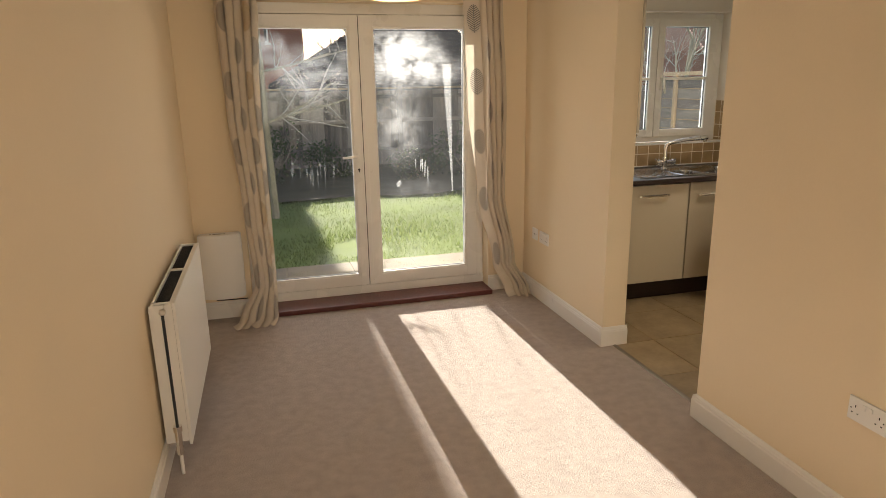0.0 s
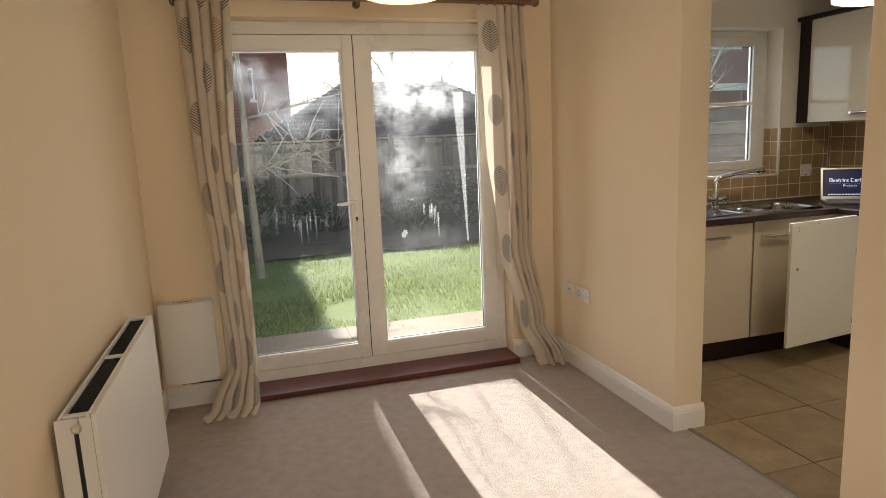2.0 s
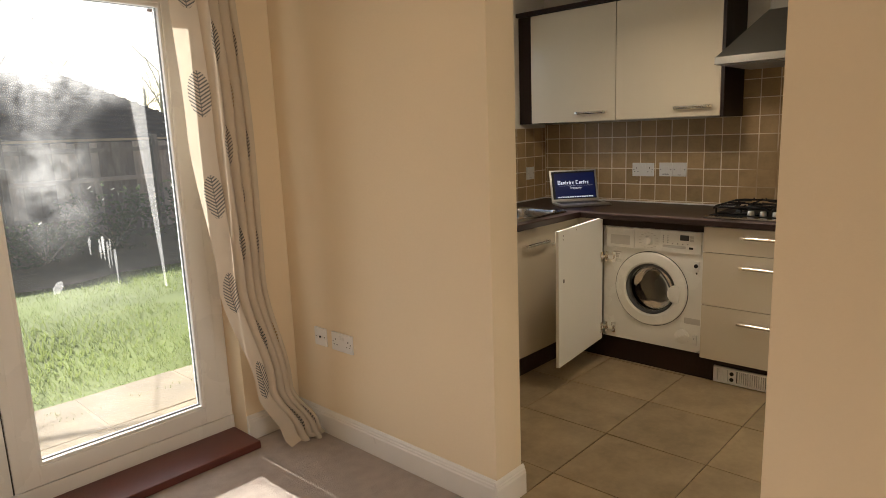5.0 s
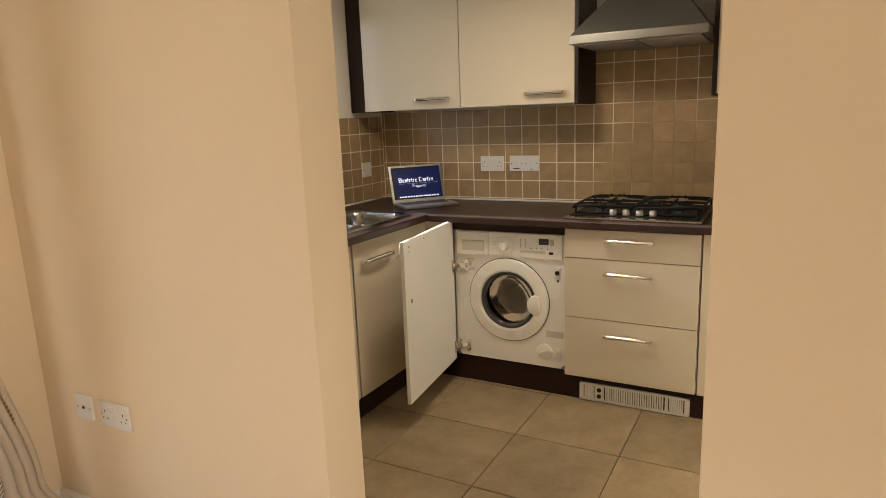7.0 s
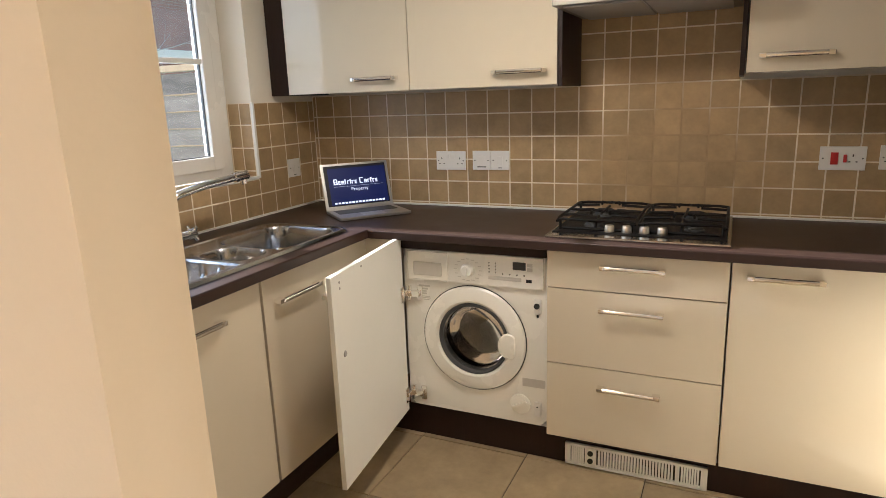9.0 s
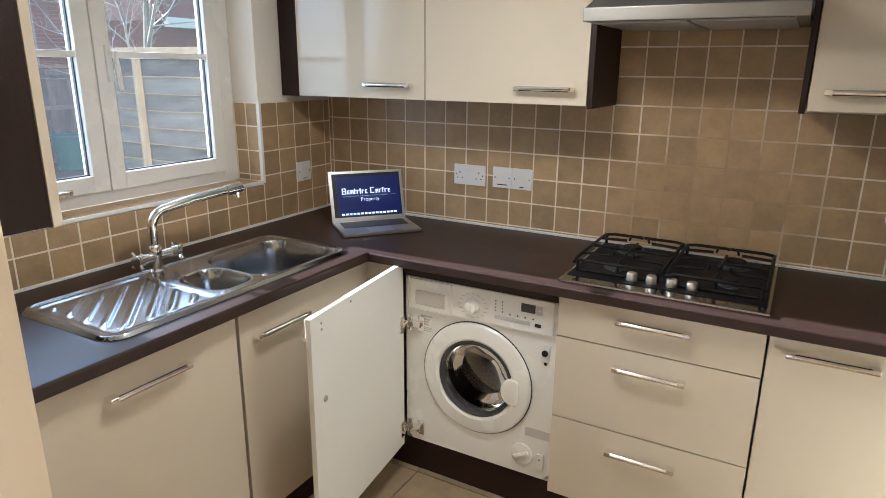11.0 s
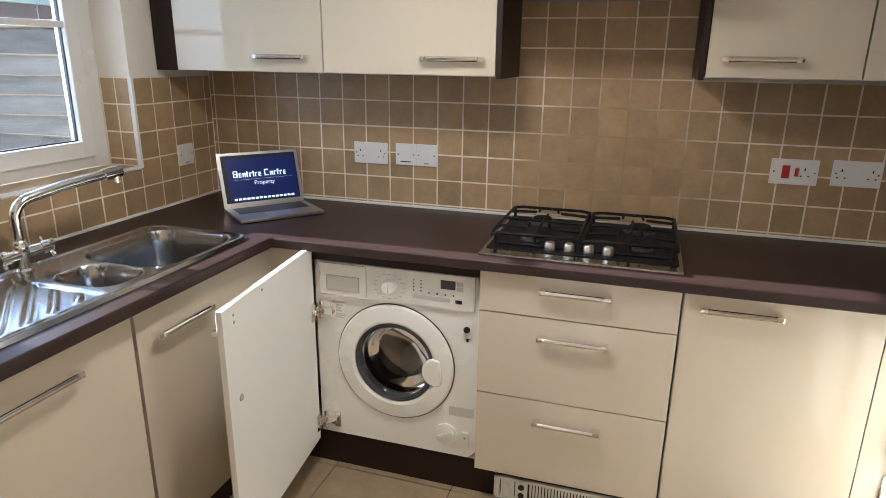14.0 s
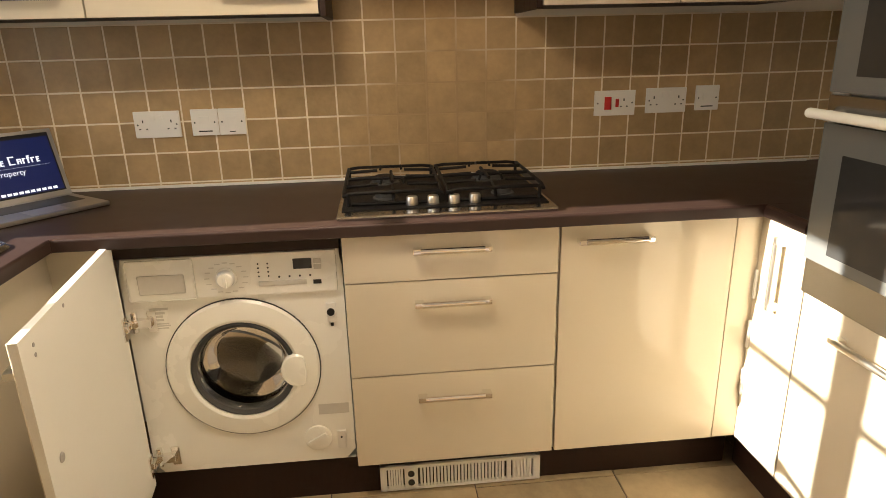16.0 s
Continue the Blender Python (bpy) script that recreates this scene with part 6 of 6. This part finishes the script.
# brick houses
def brick_face(bm, x0, x1, y, z0, z1, out, holes):
    """Courses of bricks set proud of the wall plane, leaving openings free."""
    ch, bl = 0.075, 0.225
    j = 0
    z = z0
    while z < z1 - 0.02:
        x = x0 - (bl / 2 if j % 2 else 0)
        while x < x1:
            a, b = max(x, x0), min(x + bl - 0.01, x1)
            if b - a > 0.03 and not any(h[0] - 0.02 < (a + b) / 2 < h[1] + 0.02 and h[2] < z + 0.03 < h[3] for h in holes):
                v = [bm.verts.new(p) for p in ((a, y, z), (b, y, z), (b, y, z + ch - 0.01), (a, y, z + ch - 0.01), (a, y + out, z), (b, y + out, z), (b, y + out, z + ch - 0.01), (a, y + out, z + ch - 0.01))]
                for f in ((4, 5, 6, 7), (0, 1, 5, 4), (3, 2, 6, 7), (0, 4, 7, 3), (1, 5, 6, 2)):
                    bm.faces.new([v[q] for q in f])
            x += bl
        z += ch
        j += 1


def house(name, x0, x1, y0, y1, eaves, ridge, wins, roofmat, label, bricks=True, hip=0.0):
    h = thing(name, ((x0 + x1) / 2, y0, GZ), label, "house")
    part("wall", box(x0, x1, y0, y1, GZ, eaves), MORTAR if bricks else BRICK, h)
    if bricks:
        bm = bmesh.new()
        brick_face(bm, x0, x1, y0, 1.3, eaves, -0.012, wins)
        part("brickwork", bm, BRICK, h, "red brown brick courses", smooth=False)
        h.children[-1]["kind"] = "stuff"
    bm = bmesh.new()
    ym = (y0 + y1) / 2
    o, e = 0.3, 0.04
    a = [bm.verts.new(p) for p in ((x0 - e, y0 - o, eaves), (x1 + e, y0 - o, eaves), (x1 + e, y1 + o, eaves), (x0 - e, y1 + o, eaves))]
    r = [bm.verts.new(p) for p in ((x0 - e + hip, ym, ridge), (x1 + e - hip, ym, ridge))]
    for f in ((a[0], a[1], r[1], r[0]), (a[1], a[2], r[1]), (a[2], a[3], r[0], r[1]), (a[3], a[0], r[0]), (a[3], a[2], a[1], a[0])):
        bm.faces.new(f)
    part("roof", bm, roofmat, h, smooth=False)
    bm = bmesh.new()
    n_ = 16
    for k in range(n_):
        f0 = k / n_
        yy, zz = y0 - o + (ym - y0 + o) * f0, eaves + (ridge - eaves) * f0
        xa, xb = x0 - e + hip * f0, x1 + e - hip * f0
        bx(bm, xa, xb, yy - 0.01, yy + 0.05, zz - 0.02, zz + 0.045)
    part("tile_course", bm, roofmat, h, "overlapping roof tile courses")
    part("gutter", box(x0 - e, x1 + e, y0 - o - 0.06, y0 - o + 0.02, eaves - 0.08, eaves + 0.02, bev=0.01), PLASTER if bricks or name == "outbuilding" else RUBBER, h)
    for wx0, wx1, wz0, wz1 in wins:
        bm = bmesh.new()
        pane_frame(bm, wx0, wx1, wz0, wz1, 0.07, y0 - 0.03, y0 + 0.02)
        bx(bm, (wx0 + wx1) / 2 - 0.03, (wx0 + wx1) / 2 + 0.03, y0 - 0.03, y0 + 0.02, wz0, wz1)
        w = part("window", bm, UPVC, h, "white framed window")
        part("pane", box(wx0 + 0.06, wx1 - 0.06, y0 - 0.012, y0 - 0.004, wz0 + 0.06, wz1 - 0.06), OVENB, w, "dark glass")
        part("sill", box(wx0 - 0.08, wx1 + 0.08, y0 - 0.08, y0, wz0 - 0.09, wz0, bev=0.01), PLASTER, w)
    return h


house("brick_house", -5.5, 3.40, 17.2, 23.6, 5.9, 8.6, ((0.6, 1.8, 3.6, 4.9), (2.2, 3.1, 3.6, 4.9)), REDROOF, "red brick house with a tiled roof behind the fence")
house("brick_house", -2.0, 5.15, 30.0, 36.5, 5.6, 7.9, ((0.4, 1.5, 3.4, 4.7), (2.6, 3.7, 3.4, 4.7)), ROOFT, "far red brick house with a dark tiled roof")
house("garage", 3.2, 12.8, 19.5, 25.5, 1.45, 3.4, (), ROOFT, "low garage with a dark hipped tile roof", bricks=False, hip=3.2)
house("brick_house", 12.4, 20.5, 16.4, 22.5, 5.4, 7.6, ((13.6, 14.6, 2.2, 3.5), (15.4, 16.4, 3.6, 4.8), (13.6, 14.6, 3.9, 5.0)), REDROOF, "red brick house seen past the lap fence")
house("outbuilding", 9.7, 12.2, 9.4, 10.3, 2.02, 2.6, (), REDROOF, "small tiled outbuilding behind the lap fence", bricks=False)


# bare trees
def tree(name, at, height, seedv, label, lean=(0.0, 0.0), spread=0.9, levels=4, mats=(BARK, TWIG), r0=0.06, bushy_to=99.0):
    rr_ = random.Random(seedv)
    t = thing(name, at, label, "tree")
    trunk, twigs = bmesh.new(), bmesh.new()

    def grow(bm, p, d, length, r, level):
        pts, rad = [p.copy()], [r]
        n_ = 5
        for k in range(n_):
            j_ = 0.04 if level == 0 else 0.17
            d = (d + Vector((rr_.uniform(-j_, j_), rr_.uniform(-j_, j_), rr_.uniform(-0.05, 0.12)))).normalized()
            p = p + d * (length / n_)
            pts.append(p.copy())
            rad.append(r * (1 - 0.55 * (k + 1) / n_))
        tube(bm, pts, rad, seg=7 if level == 0 else 5 if level == 1 else 3)
        if level >= levels:
            return
        for k in range(2 if level == 0 else 1, n_ + 1):
            for _ in range(2 if level < 2 else 1):
                if level > 1 and rr_.random() < 0.25:
                    continue
                a = rr_.uniform(0, 6.28)
                side = d.orthogonal().normalized()
                side.rotate(Matrix.Rotation(a, 3, d))
                nd = (d * rr_.uniform(0.35, 0.8) + side * spread * rr_.uniform(0.6, 1.2)).normalized()
                if pts[k].z > bushy_to:        # slender above its low side branches
                    nd = Vector((-abs(nd.x) * 0.5, nd.y, abs(nd.z) + 0.6)).normalized()
                elif level == 0 and bushy_to < 50:
                    nd = Vector((abs(nd.x) + 0.35, nd.y * 0.5, abs(nd.z) * 0.35 + 0.1)).normalized()
                grow(twigs if level >= 1 else trunk, pts[k], nd, length * rr_.uniform(0.38, 0.62) * (0.75 if bushy_to < 50 and level == 0 else 1.0), rad[k] * rr_.uniform(0.38, 0.6), level + 1)
    grow(trunk, Vector(at), Vector((lean[0], lean[1], 1)).normalized(), height, r0, 0)
    part("trunk", trunk, mats[0], t)
    part("twigs", twigs, mats[1], t, "bare pale twigs")
    return t


tree("bare_tree", (3.27, 9.3, GZ), 3.2, 21, "small bare garden tree with pale branches", lean=(0.0, 0.0), spread=1.1, levels=2, r0=0.054, bushy_to=1.9)
tree("bare_tree", (9.25, 9.0, GZ), 2.3, 15, "bare branching tree behind the lap fence", spread=0.65, levels=4, r0=0.06)
tree("bare_tree", (9.0, 27.0, GZ), 6.0, 14, "bare tree beyond the garage", spread=0.8, levels=4, mats=(BARK, BARK), r0=0.12)


wood = tree("distant_tree", (-6.0, 46.0, GZ), 5.2, 31, "far bare tree on the skyline", spread=0.75, levels=4, mats=(BARK, BARK), r0=0.16)
wood["group"] = "trees on the skyline"
rnd = random.Random(9)
for k in range(11):
    c = copy_thing(wood, pose(-2 + 3.3 * k + rnd.uniform(-1, 1), 44 + rnd.uniform(0, 6), GZ, 0, 0, rnd.uniform(0, 360)))
    c.scale = [rnd.uniform(0.85, 1.3)] * 3


# shrubs in the bed
def shrub(name, at, rx, ry, rz, count, seedv, label, mat=LEAF, leaf=0.045):
    r_ = random.Random(seedv)
    t = thing(name, at, label, "shrub")
    bm = bmesh.new()
    for _ in range(7):
        a = r_.uniform(0, 6.28)
        tube(bm, [at, Vector(at) + Vector((rx * 0.4 * math.cos(a), ry * 0.4 * math.sin(a), rz * 0.6)), Vector(at) + Vector((rx * 0.7 * math.cos(a), ry * 0.7 * math.sin(a), rz * r_.uniform(0.9, 1.5)))], [0.012, 0.008, 0.003], seg=4)
    part("stems", bm, BARK, t)
    vs, fs = [], []
    lumps = [(r_.uniform(-0.6, 0.6) * rx, r_.uniform(-0.6, 0.6) * ry, r_.uniform(0.2, 1.0) * rz, r_.uniform(0.3, 0.55)) for _ in range(9)]
    for _ in range(count):
        l = r_.choice(lumps)
        d = Vector((r_.gauss(0, 1), r_.gauss(0, 1), r_.gauss(0, 1))).normalized() * l[3] * r_.random() ** 0.4
        c = Vector((l[0] + d.x * rx, l[1] + d.y * ry, max(0.03, l[2] + d.z * rz)))
        e = Euler((r_.uniform(-1, 1), r_.uniform(-1, 1), r_.uniform(0, 6.28)))
        k = len(vs)
        for px, py in ((-0.4, 0), (0, -0.22), (0.6, 0), (0, 0.22)):
            q = Vector((px * leaf * 1.8, py * leaf * 2, 0))
            q.rotate(e)
            vs.append(tuple(c + q))
        fs.append((k, k + 1, k + 2, k + 3))
    me_ = bpy.data.meshes.new("leaves")
    me_.from_pydata(vs, [], fs)
    me_.materials.append(mat)
    ob_ = new("leaves", me_)
    ob_.parent = t
    return t


for k, (x, y, a, b, c) in enumerate(((3.2, 12.2, 0.9, 0.7, 0.75), (4.6, 12.8, 0.8, 0.6, 0.55), (5.9, 12.0, 0.7, 0.6, 0.45), (7.0, 12.6, 0.9, 0.7, 0.75), (8.3, 12.4, 0.9, 0.7, 0.8), (2.0, 11.8, 0.8, 0.7, 0.8), (9.5, 12.8, 0.8, 0.6, 0.6))):
    shrub("shrub", (x, y, GZ + 0.03), a, b, c, 900, 40 + k, "dark shaded shrub in front of the fence")
shrub("shrub", (6.4, 7.6, GZ), 0.45, 0.9, 0.14, 500, 77, "low weedy plants at the lawn's edge", BLADE, 0.03)
shrub("shrub", (4.15, 6.75, GZ), 0.10, 0.07, 0.06, 90, 78, "small weed tuft in the lawn", BLADE, 0.03)

bin_ = thing("garden_bin", (11.05, 13.5, GZ), "teal plastic garden tub beyond the fence", "tub")
bm = bmesh.new()
lathe(bm, [(0, 0), (0.20, 0), (0.25, 0.55), (0.28, 0.56), (0.28, 0.60), (0.24, 0.60), (0.19, 0.04), (0, 0.04)], (11.05, 13.5, GZ), (0, 0, 1), 28)
part("tub", bm, TEAL, bin_)

# ---------------------------------------------------------------- tiles, last
tiles_hob = thing("wall_tiles_hob", (KX, 3.4, 1.2), "brown square wall tiles with pale grout behind the hob", "wall tiles", kind="structure")
O1 = Vector(tiles_hob.location)
GROUTH = GROUT.copy()
GROUTH.name = "pale_grout_with_cooking_stain"
stained(GROUTH, Vector(STAIN_AT) - O1, 0.33, (0.36, 0.235, 0.115))
part("grout", ring_bm(box(KX - 0.0088, KX - 0.0005, KY + 0.004, GY - 0.004, WT + 0.002, 1.432), box(KX - 0.0088, KX - 0.0005, 3.109, 3.702, 1.432, 1.73)), GROUTH, tiles_hob)
hob_place = lambda a, b: face_matrix(Vector((KX - 0.004, -a, b)) - O1, (0, -1, 0), (0, 0, 1))
VROWS = spans(WT + 0.006, 1.731, 0.921, 0.1017)
for a, b in spans(-GY + 0.008, -KY - 0.004, -3.711, 0.1017):
    for c, d in VROWS:
        if d > 1.434 and not (-3.72 < a and b < -3.09):
            d = min(d, 1.434)
            if d - c < 0.02:
                continue
        lay(tiles_hob, "tile", a + 0.0027, b - 0.0027, c + 0.0027, d - 0.0027, hob_place, WTILE)

tiles_win = thing("wall_tiles_window", (6.6, GY, 1.1), "brown square wall tiles with pale grout round the window", "wall tiles", kind="structure")
O2 = Vector(tiles_win.location)
part("grout", ring_bm(box(PX1 + 0.002, KX - 0.006, GY - 0.0088, GY - 0.0005, WT + 0.002, 1.074), box(WX1 + 0.004, KX - 0.006, GY - 0.0088, GY - 0.0005, 1.074, 1.410), box(WX1 - 0.0088, WX1 - 0.0005, GY + 0.002, 5.196, WZ0 + 0.002, 1.410), box(WX0 + 0.0005, WX0 + 0.0045, GY + 0.002, 5.196, WZ0 + 0.002, 1.410), box(WX0, WX1, GY - 0.006, 5.19, WZ0 - 0.008, WZ0 - 0.004)), GROUT, tiles_win)
win_place = lambda a, b: face_matrix(Vector((a, GY - 0.004, b)) - O2, (1, 0, 0), (0, 0, 1))
for a, b in spans(PX1 + 0.004, KX - 0.012, 6.880, 0.1017):
    for c, d in spans(WT + 0.006, 1.410, 0.905, 0.1017):
        if a < WX1 - 0.01 and d > 1.08:
            if c > 1.05:
                continue
            d = 1.076
        lay(tiles_win, "tile", a + 0.0027, b - 0.0027, c + 0.0027, d - 0.0027, win_place, WTILE)
rev_place = lambda a, b: face_matrix(Vector((WX1 - 0.004, -a, b)) - O2, (0, -1, 0), (0, 0, 1))
for a, b in ((-5.19, -5.125), (-5.125, -5.062)):
    for c, d in spans(WZ0 + 0.002, 1.410, 0.905 + 0.003, 0.1017):
        lay(tiles_win, "tile", a + 0.0027, b - 0.0027, c + 0.0027, d - 0.0027, rev_place, WTILE)
sill_place = lambda a, b: face_matrix(Vector((a, b, WZ0 - 0.005)) - O2, (1, 0, 0), (0, 1, 0))
for a, b in spans(WX0 + 0.002, WX1 - 0.012, 6.880, 0.2034):
    lay(tiles_win, "tile", a + 0.0014, b - 0.0014, GY - 0.006, 5.19, sill_place, WTILE)
part("edge_trim", ring_bm(box(WX1 - 0.008, WX1 + 0.004, GY - 0.012, GY + 0.002, 1.079, 1.412, bev=0.002), box(WX0, WX1 - 0.008, GY - 0.013, GY - 0.004, 1.078, 1.090, bev=0.002)), WHITEPL, tiles_win, "white tile edge trim")

kf = bpy.data.objects["floor_kitchen"]
floor_place = lambda a, b: Matrix.Translation((a, b, -0.0045))
for a, b in spans(PX0 + 0.085, KX, 5.460, 0.4465):
    for c, d in spans(KY, GY, 3.328, 0.4575):
        lay(kf, "tile", a + 0.002, b - 0.002, c + 0.002, d - 0.002, floor_place, FTILE, d=0.005, c=0.0012)
